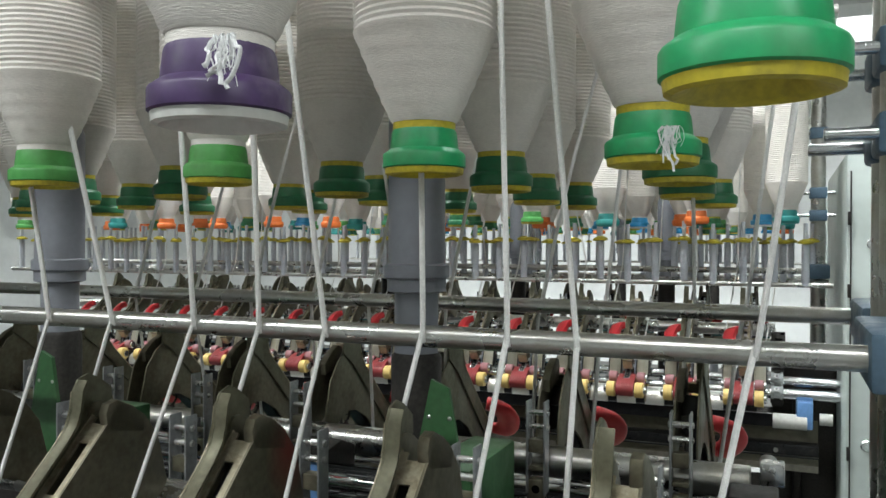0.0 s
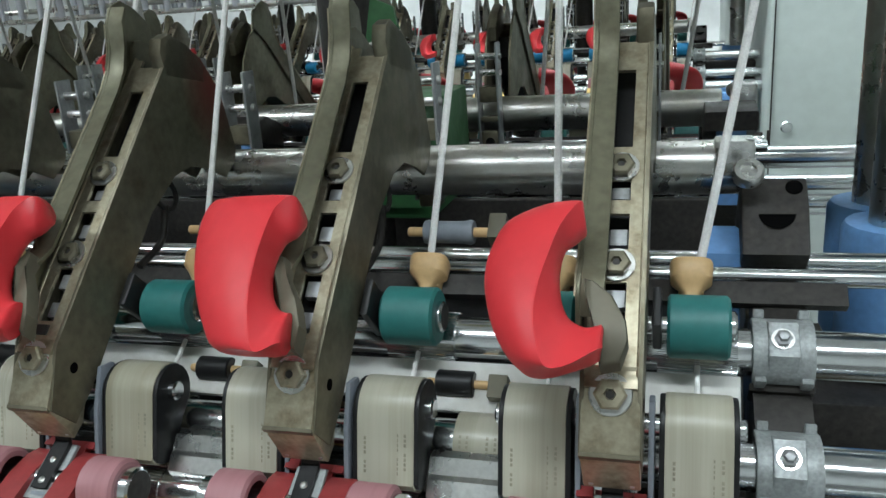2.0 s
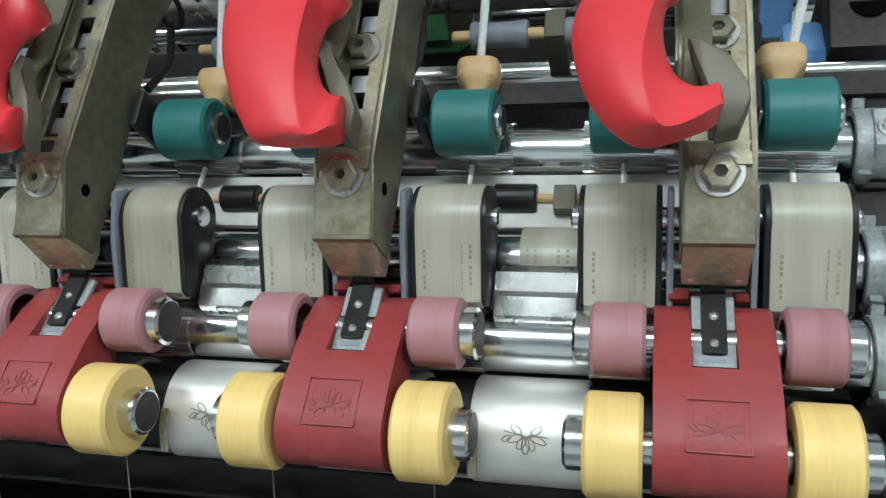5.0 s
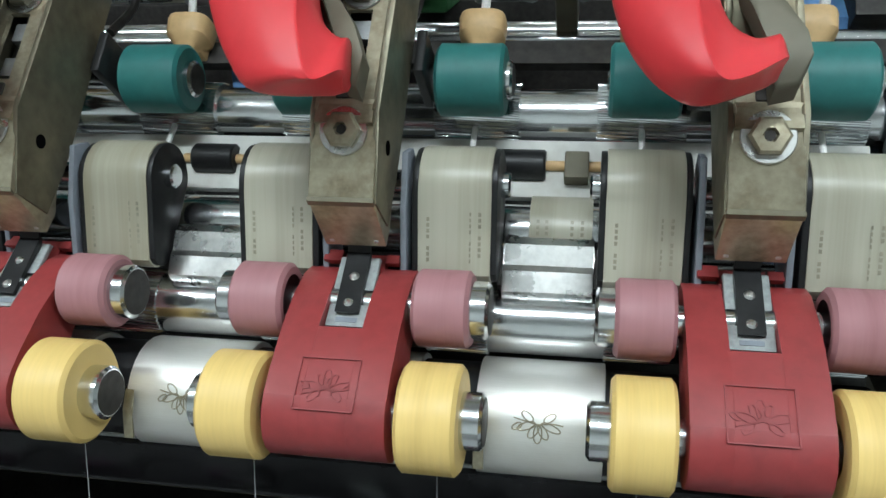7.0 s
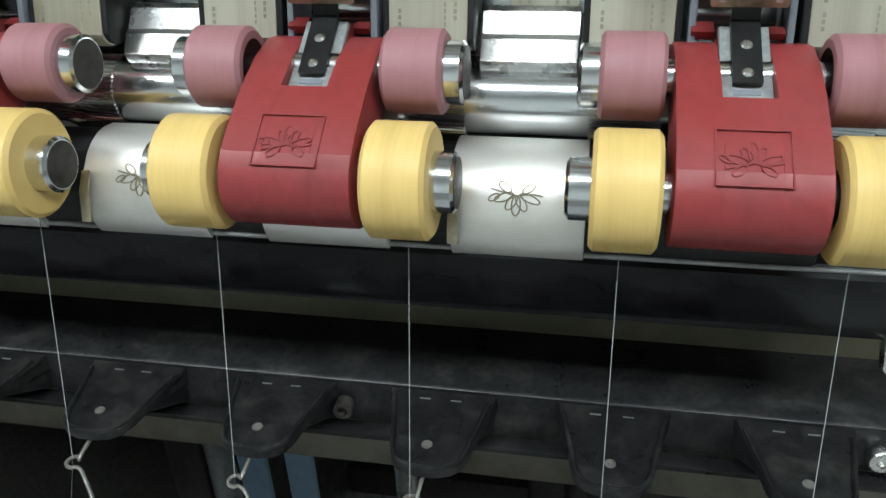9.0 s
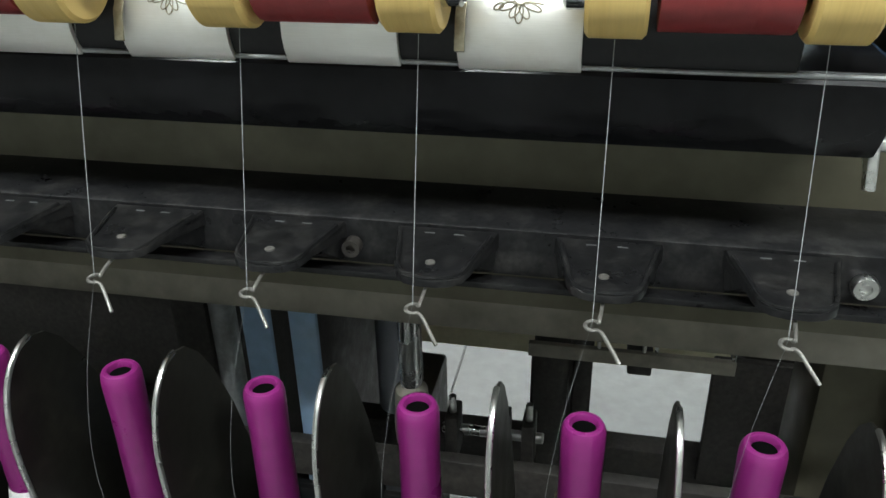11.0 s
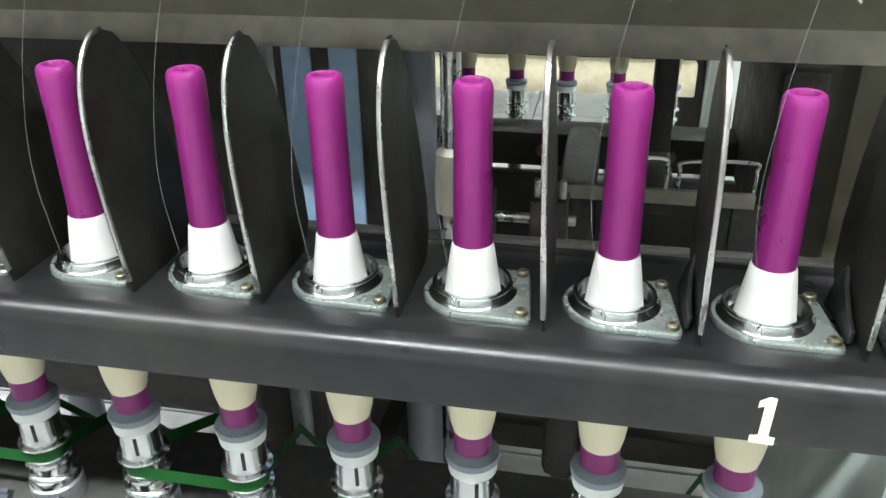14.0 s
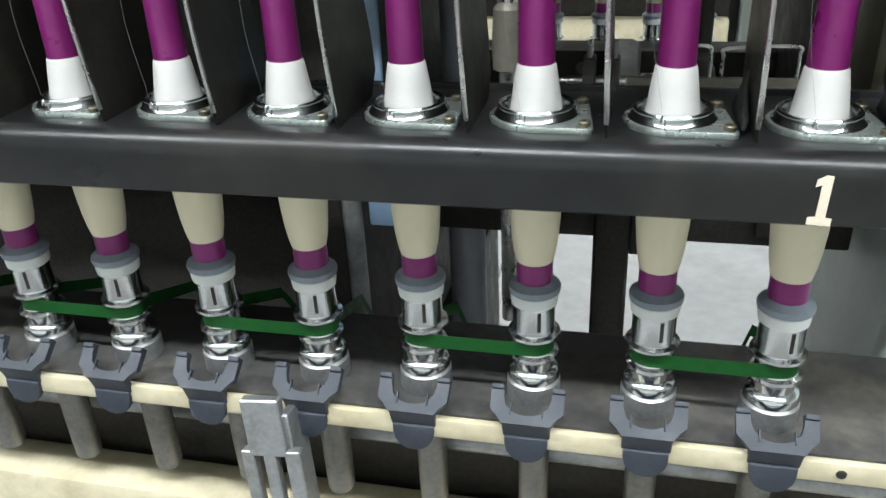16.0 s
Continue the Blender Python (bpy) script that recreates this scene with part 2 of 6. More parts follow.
def lathe(profile, seg=32, m=None, bm=None):
    """Turns (radius, height) pairs about z; m places the result."""
    own = bm or bmesh.new()
    m = m or Matrix()
    rings = []
    for r, z in profile:
        if r < 1e-6:
            rings.append([own.verts.new(m @ Vector((0, 0, z)))])
        else:
            rings.append([own.verts.new(m @ Vector((r * math.cos(2 * math.pi * i / seg), r * math.sin(2 * math.pi * i / seg), z))) for i in range(seg)])
    for a, b in zip(rings, rings[1:]):
        for i in range(seg):
            j = (i + 1) % seg
            if len(a) == 1 and len(b) == 1:
                continue
            if len(a) == 1:
                own.faces.new((a[0], b[i], b[j]))
            elif len(b) == 1:
                own.faces.new((a[i], b[0], a[j]))
            else:
                own.faces.new((a[i], b[i], b[j], a[j]))
    return own


ALONG_X = Euler((0, radians(90), 0)).to_matrix().to_4x4()


def rod_x(x0, x1, y, z, r, seg=28, bevel=0.0008, bm=None):
    b = min(bevel, r * 0.3)
    return lathe([(0, x0), (r - b, x0), (r, x0 + b), (r, x1 - b), (r - b, x1), (0, x1)], seg, Matrix.Translation((0, y, z)) @ ALONG_X, bm)


def prism(points, x0, x1, bevel=0.0, seg=2, bm=None):
    """Extrudes a closed (y, z) outline along x."""
    own = bm or bmesh.new()
    a = [own.verts.new((x0, y, z)) for y, z in points]
    b = [own.verts.new((x1, y, z)) for y, z in points]
    n = len(points)
    fs = [own.faces.new(a), own.faces.new(list(reversed(b)))]
    for i in range(n):
        fs.append(own.faces.new((a[i], b[i], b[(i + 1) % n], a[(i + 1) % n])))
    if bevel:
        es = list({e for f in fs[:2] for e in f.edges})
        bmesh.ops.bevel(own, geom=es, offset=bevel, segments=seg, affect="EDGES", profile=0.5)
    return own


def sweep(points, r, seg=8, bm=None, flat=1.0):
    """A round strand through points (Catmull-Rom)."""
    own = bm or bmesh.new()
    P = [Vector(p) for p in points]
    P = [P[0] * 2 - P[1]] + P + [P[-1] * 2 - P[-2]]
    line = []
    for i in range(1, len(P) - 2):
        for k in range(8):
            u = k / 8
            a, b, c, d = P[i - 1:i + 3]
            line.append(0.5 * ((2 * b) + (c - a) * u + (2 * a - 5 * b + 4 * c - d) * u * u + (3 * b - a - 3 * c + d) * u ** 3))
    line.append(P[-2])
    prev = None
    up = None
    for i, p in enumerate(line):
        t = (line[min(i + 1, len(line) - 1)] - line[max(i - 1, 0)]).normalized()
        if up is None:
            up = t.orthogonal().normalized()
        up = (up - t * up.dot(t)).normalized()
        side = t.cross(up)
        ring = [own.verts.new(p + r * (math.cos(2 * math.pi * k / seg) * up + flat * math.sin(2 * math.pi * k / seg) * side)) for k in range(seg)]
        if prev:
            for k in range(seg):
                own.faces.new((prev[k], prev[(k + 1) % seg], ring[(k + 1) % seg], ring[k]))
        else:
            own.faces.new(ring)
        prev = ring
    own.faces.new(list(reversed(prev)))
    return own


# the drafting plane climbs away from the operator at 44 degrees:
# s runs up along it, h stands off it, both from the front bottom roller's axis
def SH(s, h):
    return (0.081 + 0.72 * s - 0.694 * h, 0.977 + 0.694 * s + 0.72 * h)


INCLINE = Matrix.Translation((0, 0.081, 0.977)) @ Matrix(((1, 0, 0, 0), (0, 0.72, -0.694, 0), (0, 0.694, 0.72, 0), (0, 0, 0, 1)))
PITCH, ARM = 0.07, 0.14
SIDE = Matrix.Translation((0, 0.78, 0)) @ Matrix.Rotation(math.pi, 4, "Z")   # the machine's other side
NEXT = Matrix.Translation((0, 1.74, 0))                                     # the next machine


def shx(ss):
    return [SH(s, h) for s, h in ss]


# ---------------------------------------------------------------- hall
def hall():
    floor = tagged(new("floor"), "pale grey ceramic tile floor with dark joints", "floor", kind="structure")
    part("grout", box(-9, 6, -4, 9, -0.06, -0.004), GROUT, floor, smooth=False)
    bm = bmesh.new()
    box(-0.2985, 0.2985, -0.2985, 0.2985, -0.02, 0, 0.002, 1, bm)
    t0 = part("tile", bm, TILE, floor, at=Matrix.Translation((0.1, 0.98, 0)))
    for i in range(-8, 5):
        for j in range(-3, 8):
            if (i, j) != (0, 0):
                again(t0, Matrix.Translation((0.1 + 0.6 * i, 0.98 + 0.6 * j, 0)), floor)
    for n, b in (("wall_north", box(-9.2, 6.2, 9, 9.2, -0.06, 3.8)), ("wall_south", box(-9.2, 6.2, -4.2, -4, -0.06, 3.8)),
                 ("wall_west", box(-9.2, -9, -4, 9, -0.06, 3.8)), ("wall_east", box(6, 6.2, -4, 9, -0.06, 3.8))):
        tagged(part(n, b, WHITEWALL, smooth=False), "plain white painted hall wall", "wall", kind="structure")
    tagged(part("ceiling", box(-9.2, 6.2, -4.2, 9.2, 3.8, 4.0), WHITEWALL, smooth=False), "white painted hall ceiling", "ceiling", kind="structure")
    # fluorescent battens over the aisles
    lamp = thing("ceiling_light", "lit fluorescent batten lamp under the hall ceiling", "lamp", "lamps over the aisles")
    part("batten", box(-0.62, 0.62, -0.05, 0.05, 0.02, 0.08, 0.006), WHITEWALL, lamp)
    for hx in (-0.45, 0.45):
        part("hanger", lathe([(0.006, 0.078), (0.006, 0.902)], 10, Matrix.Translation((hx, 0, 0))), WHITEWALL, lamp)
    part("tube", rod_x(-0.6, 0.6, 0, 0, 0.016, 16), TUBEGLOW, lamp, "glowing fluorescent tube")
    # the row at y 5.2 is added along with the far fill lights
    spots = [(x, y) for y in (-1.05, 1.25, 3.2, 5.2) for x in (-5.4, -3.6, -1.8, 0.0, 1.8)]
    for i, (x, y) in enumerate(spots):
        m = Matrix.Translation((x, y, LAMP_Z))
        if i == 0:
            lamp.matrix_basis = m
        else:
            copy_thing(lamp, m)
    for x, y, w in LAMPS:
        d = bpy.data.lights.new("fluorescent", "AREA")
        d.shape, d.size, d.size_y, d.energy, d.color = "RECTANGLE", 1.2, 0.12, w, (0.93, 0.98, 1.0)
        o = new("fluorescent", d)
        o.matrix_basis = Matrix.Translation((x, y, LAMP_Z - 0.04))


LAMP_Z = 2.9
# row 3.2 is boosted and row 5.2 added to brighten the far hall
LAMPS = [(x, y, 42) for y in (-1.05,) for x in (-1.8, 0.0, 1.8)] + [(x, y, 48) for y in (1.25,) for x in (-3.6, -1.8, 0.0)] + [(x, y, 260) for y in (3.2,) for x in (-3.6, -1.8, 0.0)] + [(x, 5.2, 140) for x in (-3.6, -1.8, 0.0)]
hall()


# ---------------------------------------------------------------- weighting arm with its rollers
def bolt(parent, s, h, r=0.0065, mat_head=BRIGHT, x=0.0, tip=0.0):
    """A hexagon bolt on a washer, standing along h."""
    m = INCLINE @ Matrix.Translation((x, s, h)) @ Matrix.Rotation(radians(tip), 4, "X")
    w = part("washer", lathe([(0, 0), (r * 1.25, 0), (r * 1.3, 0.0006), (r * 1.25, 0.0012), (0, 0.0012)], 24, m), BRIGHT, parent)
    part("bolt", lathe([(0, 0.0012), (r * 0.95, 0.0012), (r, 0.0018), (r, 0.0036), (r * 0.85, 0.0044), (r * 0.38, 0.0046), (r * 0.30, 0.0030), (0, 0.0028)], 6, m), mat_head, parent)
    part("socket", lathe([(r * 0.29, 0.0033), (0, 0.0032)], 6, m @ Matrix.Rotation(radians(30), 4, "Z")), IRON, parent)


def cot(parent, name, x, s, h, r, half, material, hub, label, cap_side, cap_len=0.006):
    """A rubber covered top roller with a steel end."""
    y, z = SH(s, h)
    m = Matrix.Translation((x, y, z)) @ ALONG_X
    body = part(name, lathe([(hub, -half), (r - 0.0016, -half), (r, -half + 0.0014), (r, half - 0.0014), (r - 0.0016, half), (hub, half)], 40, m), material, parent, label)
    e = half * cap_side
    lo, hi = sorted((e - 0.001 * cap_side, e + cap_len * cap_side))
    part("end_cap", lathe([(0, lo), (hub - 0.0006, lo), (hub + 0.0006, lo + 0.001), (hub + 0.0006, hi - 0.001), (hub - 0.0006, hi), (0, hi)], 28, m), STEEL, body, "polished steel end")
    part("end_face", lathe([(0, hi + 0.0002 if cap_side > 0 else lo - 0.0002), (hub - 0.0010, hi + 0.0002 if cap_side > 0 else lo - 0.0002), (hub - 0.0010, (lo + hi) / 2)], 28, m), IRON, body, "dark recessed end face")
    return body


# leaves of the embossed spray: root, direction, length, half width
LEAVES = ((0.0, 0.001, 92, 0.0070, 0.0015), (0.0, 0.001, 58, 0.0062, 0.0014), (0.0, 0.001, 124, 0.0060, 0.0014), (0.001, 0.0006, 22, 0.0075, 0.0012),
          (-0.001, 0.0006, 160, 0.0070, 0.0013), (0.002, 0.0, -35, 0.0050, 0.0012), (-0.002, 0.0, -140, 0.0052, 0.0013), (-0.006, 0.001, 150, 0.0040, 0.0010))

# the grip is a broad band bent into a hook: from its upper tip to its foot, the band's outer edge, its crease and
# its inner edge, each as (x, s) in millimetres; then the outline of the steel tongue that carries it
RAISED = {
    "outer": ((-15.5, 115), (-29, 114), (-44, 106.5), (-50, 93), (-51, 80), (-48, 66), (-43, 54), (-35, 43.5), (-24, 38.5), (-3, 46)),
    "crease": ((-12, 111.5), (-15.5, 106), (-20, 96), (-23, 84), (-25.5, 72), (-26.5, 60), (-25, 48), (-21, 38), (-13, 39.5), (-1.2, 48.5)),
    "inner": ((-10.5, 102), (-14.5, 97), (-18.6, 92.5), (-20, 84), (-19.5, 75), (-17.5, 67), (-14.6, 62), (-10, 59.3), (-6.5, 59.3), (-1.8, 61)),
    "tongue": ((-11.5, 84), (-6.5, 82), (0.5, 74), (6.5, 63), (7.5, 55), (4.5, 48), (-3, 46), (-5, 60), (-9.5, 73)),
}
PRESSED = {
    "outer": ((-3, 117), (-18, 118.5), (-37, 118.5), (-48, 116), (-51, 104), (-48.5, 87), (-43.5, 72), (-34, 54), (-22, 42), (8, 41)),
    "crease": ((0, 114), (-3, 111), (-6, 104), (-6.8, 95), (-7.2, 84), (-7, 73), (-6, 61), (-3.5, 49), (1, 38), (9.5, 44)),
    "inner": ((2, 106), (0.5, 99), (-3.5, 95), (-5.3, 89), (-6, 82), (-5, 74), (-2, 66), (2, 61.5), (5, 60.3), (7.5, 60.5)),
    "tongue": ((-9, 92), (-5, 90), (0, 79), (8, 67), (12.5, 55), (10, 46), (5, 48), (2, 62), (-6, 79)),
}


def glide(points, u):
    """A point of the smooth line through points, u from 0 to 1."""
    q = u * (len(points) - 1)
    i = min(int(q), len(points) - 2)
    f = q - i
    a, b, c, d = (Vector(points[max(0, min(len(points) - 1, i + o))]) for o in (-1, 0, 1, 2))
    return 0.5 * (2 * b + (c - a) * f + (2 * a - 5 * b + 4 * c - d) * f * f + (3 * b - a - 3 * c + d) * f ** 3)


def grip(arm, shape):
    bm = bmesh.new()
    prev = None
    steps = 44
    for k in range(steps + 1):
        u = k / steps
        swell = math.sin(math.pi * min(1, max(0, u))) ** 0.6
        o, c, i = (glide(shape[n], u) / 1000 for n in ("outer", "crease", "inner"))
        ho, hc, hi = 0.107 - 0.001 * swell, 0.112 + 0.008 * swell, 0.108 + 0.002 * swell
        mid = (o + c) / 2
        loop = [(o, ho), (mid, (ho + hc) / 2 + 0.0035 * swell), (c, hc), (c, hc), (c, hc), (i, hi), (i, hi - 0.010), ((o + i) / 2, hi - 0.013), (o, ho - 0.007)]
        loop = [Vector((p.x, p.y, h)) for p, h in loop]
        if k in (0, steps):
            mean = sum(loop, Vector()) / len(loop)
            loop = [mean + (p - mean) * 0.86 for p in loop]
        for _ in range(2):
            loop = [q for a, b in zip(loop, loop[1:] + loop[:1]) for q in (a * 0.75 + b * 0.25, a * 0.25 + b * 0.75)]
        ring = [bm.verts.new(INCLINE @ p) for p in loop]
        if prev:
            for j in range(len(ring)):
                bm.faces.new((prev[j], prev[(j + 1) % len(ring)], ring[(j + 1) % len(ring)], ring[j]))
        else:
            bm.faces.new(ring)
        prev = ring
    bm.faces.new(list(reversed(prev)))
    g = part("grip", bm, RED, arm, "smooth red plastic grip")
    g.data.set_sharp_from_angle(angle=radians(60))
    t = bmesh.new()
    n = len(shape["tongue"])
    lo, hi = ([t.verts.new(INCLINE @ Vector((x / 1000, y / 1000, h + (0.006 if 50 < y < 80 else 0)))) for x, y in shape["tongue"]] for h in (0.090, 0.099))
    fs = [t.faces.new(lo), t.faces.new(list(reversed(hi)))]
    for j in range(n):
        t.faces.new((lo[j], lo[(j + 1) % n], hi[(j + 1) % n], hi[j]))
    bmesh.ops.bevel(t, geom=list(fs[1].edges), offset=0.0016, segments=2, affect="EDGES", profile=0.5)
    part("grip_tongue", t, OLIVE, arm, "olive pressed steel tongue")


def weighting_arm():
    arm = thing("weighting_arm", "plated steel weighting arm with red grip above rubber drafting rollers", "machine arm", "weighting arms")
    # channel: slotted top plate and two deep cheeks
    top = bmesh.new()
    for x0, x1, s0, s1 in ((-0.0105, -0.0045, 0.045, 0.232), (0.0045, 0.0105, 0.045, 0.232), (-0.0045, 0.0045, 0.047, 0.062), (-0.0045, 0.0045, 0.092, 0.108),
                           (-0.0045, 0.0045, 0.126, 0.133), (-0.0045, 0.0045, 0.144, 0.162), (-0.0045, 0.0045, 0.208, 0.226)):
        box(x0, x1, s0, s1, 0.0765, 0.0785, bm=top)
    top.transform(INCLINE)
    part("slotted_top", top, NICKEL, arm, smooth=False)
    cheek = shx([(0.020, 0.066), (0.050, 0.079), (0.230, 0.079), (0.236, 0.0835), (0.242, 0.0845), (0.247, 0.080), (0.252, 0.068), (0.2555, 0.052), (0.253, 0.026), (0.244, 0.010), (0.232, -0.012), (0.224, -0.0155),
                 (0.208, -0.012), (0.202, 0.006), (0.192, 0.026), (0.176, 0.038), (0.145, 0.0465), (0.100, 0.0455), (0.060, 0.044), (0.040, 0.044), (0.020, 0.046)])
    part("side_plate", prism(cheek, -0.0125, -0.0105, 0.0004), DARKZINC, arm)
    part("side_plate", prism(cheek, 0.0105, 0.0125, 0.0004), DARKZINC, arm)
    for e in (-1, 1):
        part("shoulder", lathe([(0, 0.050), (0.0016, 0.050), (0.0016, 0.234), (0, 0.234)], 12, INCLINE @ Matrix.Translation((e * 0.0109, 0, 0.0774)) @ Matrix.Rotation(radians(-90), 4, "X")), NICKEL, arm, "bright rounded shoulder")
    part("nose", prism(shx([(0.054, 0.0790), (0.0205, 0.0688), (0.0195, 0.0675), (0.0135, 0.0425), (0.022, 0.0405), (0.040, 0.047), (0.054, 0.060)]), -0.0118, 0.0118, 0.0006), NICKEL, arm, "rust-flecked plated nose")
    # thin darker strip along the fold between the nose's two faces
    part("nose_seam", prism(shx([(0.0208, 0.0692), (0.0192, 0.0687), (0.0186, 0.0664), (0.0196, 0.0662)]), -0.0121, 0.0121, 0.0003), DARKZINC, arm, "darker line along the nose fold")
    dimple = box(-0.0040, 0.0040, 0.0545, 0.0600, 0.0780, 0.0795, 0.0006)
    dimple.transform(INCLINE)
    part("dimple", dimple, IRON, arm)
    part("spring_box", prism(shx([(0.03, 0.05), (0.03, 0.066), (0.22, 0.066), (0.22, 0.04)]), -0.009, 0.009), BLACK, arm)
    for s in (0.043,):
        bolt(arm, s, 0.0758, 0.0068, NICKEL, tip=17)
    for s in (0.100, 0.1505):
        bolt(arm, s, 0.0785, 0.0062, DARKZINC)
    # hinged lever along the side, with its wavy rim and humped tail
    part("lever", prism(shx([(0.062, 0.074), (0.070, 0.086), (0.078, 0.0935), (0.088, 0.0945), (0.098, 0.0890), (0.200, 0.0890), (0.214, 0.0905), (0.226, 0.0965), (0.236, 0.1055), (0.246, 0.1085), (0.256, 0.1040), (0.261, 0.0930), (0.264, 0.0760), (0.256, 0.0660), (0.225, 0.072), (0.07, 0.070)]), -0.0150, -0.0129, 0.0006), LEVER, arm)
    part("lever_rim", prism(shx([(0.072, 0.0865), (0.079, 0.0915), (0.087, 0.0925), (0.097, 0.0870), (0.200, 0.0870), (0.215, 0.0885), (0.227, 0.0945), (0.237, 0.1035), (0.246, 0.1065), (0.246, 0.1085), (0.236, 0.1055), (0.226, 0.0965), (0.214, 0.0905), (0.200, 0.0890), (0.098, 0.0890), (0.088, 0.0945), (0.078, 0.0935), (0.071, 0.0885)]), -0.0130, -0.0032, 0.0005), LEVER, arm)
    part("rim_edge", prism(shx([(0.078, 0.0937), (0.088, 0.0947), (0.098, 0.0892), (0.200, 0.0892), (0.214, 0.0907), (0.226, 0.0967), (0.236, 0.1057), (0.236, 0.1050), (0.226, 0.0958), (0.214, 0.0898), (0.200, 0.0883), (0.098, 0.0883), (0.088, 0.0938), (0.078, 0.0928)]), -0.0157, -0.0148, 0.0003), NICKEL, arm, "bright edge strip of the lever")
    # pale slide plates below the slots, punched hole and rivet ends
    for s0, s1 in ((0.066, 0.074), (0.112, 0.120), (0.136, 0.142), (0.082, 0.090)):
        part("slide_plate", prism(shx([(s0, 0.0700), (s0, 0.0745), (s1, 0.0745), (s1, 0.0700)]), -0.0043, 0.0043, 0.0008), AGED, arm, "pale zinc slide")
    for x in (-0.0085, 0.0085):
        part("rivet", box(x - 0.0010, x + 0.0010, 0.080 + 0.72 * 0.0135 - 0.694 * 0.0425 - 0.0008, 0.080 + 0.72 * 0.0135 - 0.694 * 0.0425 + 0.002, 0.977 + 0.694 * 0.0145 + 0.72 * 0.0440, 0.977 + 0.694 * 0.0145 + 0.72 * 0.0440 + 0.0018, 0.0004), BRIGHT, arm)
    part("bore", lathe([(0, 0.0003), (0.0028, 0.0003), (0.0028, 0)], 16, INCLINE @ Matrix.Translation((0.0125, 0.044, 0.062)) @ ALONG_X), VOID, arm)
    part("tail_hump", prism(shx([(0.222, 0.074), (0.230, 0.086), (0.238, 0.0895), (0.246, 0.0850), (0.253, 0.068), (0.255, 0.048), (0.245, 0.040)]), 0.004, 0.0125, 0.0012), DARKZINC, arm)
    eye = [(0.0065, *SH(0.166 + 0.0085 * math.cos(radians(q)), 0.034 + 0.0125 * math.sin(radians(q)))) for q in range(0, 361, 40)]
    part("spring_eye", sweep(eye, 0.0016, 8), IRON, arm, "dark spring wire eye")
    part("spring", sweep([(0.0065, *SH(0.160, 0.030)), (0.006, *SH(0.140, 0.022)), (0.004, *SH(0.118, 0.030))], 0.0022, 8), IRON, arm)
    grip(arm, RAISED)
    # back top rollers
    y, z = SH(0.0944, 0.0285)
    part("roller_shaft", rod_x(-0.05, 0.05, y, z, 0.0045, 16), STEEL, arm)
    for sx in (-1, 1):
        cot(arm, "back_roller", sx * 0.035, 0.0944, 0.0285, 0.0150, 0.0140, GREEN, 0.0075, "dark green rubber back roller", 1, 0.003)
        part("roller_saddle", prism(shx([(0.085, 0.022), (0.104, 0.022), (0.104, 0.05), (0.085, 0.05)]), sx * 0.0165 - 0.002, sx * 0.0165 + 0.002, 0.0006), BLACK, arm)
    # aprons on their cages
    for sx in (-1, 1):
        x = sx * 0.035
        loop = []
        for k in range(13):
            a = radians(-70 + 200 * k / 12)
            loop.append((0.0450 + 0.0158 * math.cos(a), 0.0295 + 0.0158 * math.sin(a)))
        for k in range(7):
            a = radians(150 + 120 * k / 6)
            loop.append((0.0165 + 0.0085 * math.cos(a), 0.0225 + 0.0085 * math.sin(a)))
        part("apron", prism(shx(loop), x - 0.0140, x + 0.0140, 0.0006), APRON, arm, "pale olive-cream rubber apron")
        ink = bmesh.new()
        face = loop[9:13] + loop[13:17]
        for u, w in ((-0.0100, 0.0011), (0.0062, 0.0006), (0.0098, 0.0011)):
            for q in range(9):
                if (q * 7 + int(u * 2000)) % 5 == 0:
                    continue
                (s0, h0), (s1, h1) = face[2], face[4]
                f0, f1 = 0.30 + 0.065 * q, 0.30 + 0.065 * q + 0.042
                ns, nh = -(h1 - h0), (s1 - s0)
                ln = math.hypot(ns, nh)
                ns, nh = (ns / ln, nh / ln) if ns / ln * (s0 - 0.035) + nh / ln * (h0 - 0.027) > 0 else (-ns / ln, -nh / ln)
                vs = []
                for f, e in ((f0, -w), (f0, w), (f1, w), (f1, -w)):
                    yy, zz = SH(s0 + (s1 - s0) * f + ns * 0.0002, h0 + (h1 - h0) * f + nh * 0.0002)
                    vs.append(ink.verts.new((x + u + e / 2, yy, zz)))
                ink.faces.new(vs)
        tagged(part("print", ink, INK, arm, smooth=False), kind="stuff")
        inner = [((s - 0.035) * 0.97 + 0.035, (h - 0.027) * 0.97 + 0.027) for s, h in loop]
        for e in (-1, 1):
            part("apron_cage", prism(shx(inner), x + e * 0.0150 - 0.0013, x + e * 0.0150 + 0.0013, 0.0005), BLACK, arm)
    y, z = SH(0.0455, 0.0310)
    part("roller_shaft", rod_x(-0.055, 0.055, y, z, 0.0050, 16), STEEL, arm)
    for sx in (-1, 1):
        part("cage_arm", prism(shx([(0.008, 0.010), (0.008, 0.026), (0.030, 0.040), (0.050, 0.048), (0.056, 0.040), (0.05, 0.02)]), sx * 0.0155 - 0.0012, sx * 0.0155 + 0.0012, 0.0004), GREYP, arm)
    # front top rollers and red compact cradle
    for sx in (-1, 1):
        cot(arm, "front_roller", sx * 0.0345, -0.0065, 0.0335, 0.0143, 0.0103, PINK, 0.0100, "dusty pink rubber front roller", sx, 0.0065)
        cot(arm, "delivery_roller", sx * 0.0350, -0.0470, 0.0365, 0.0192, 0.0103, YELLOW, 0.0094, "yellow rubber delivery roller", sx, 0.0075)
    y, z = SH(-0.0065, 0.0335)
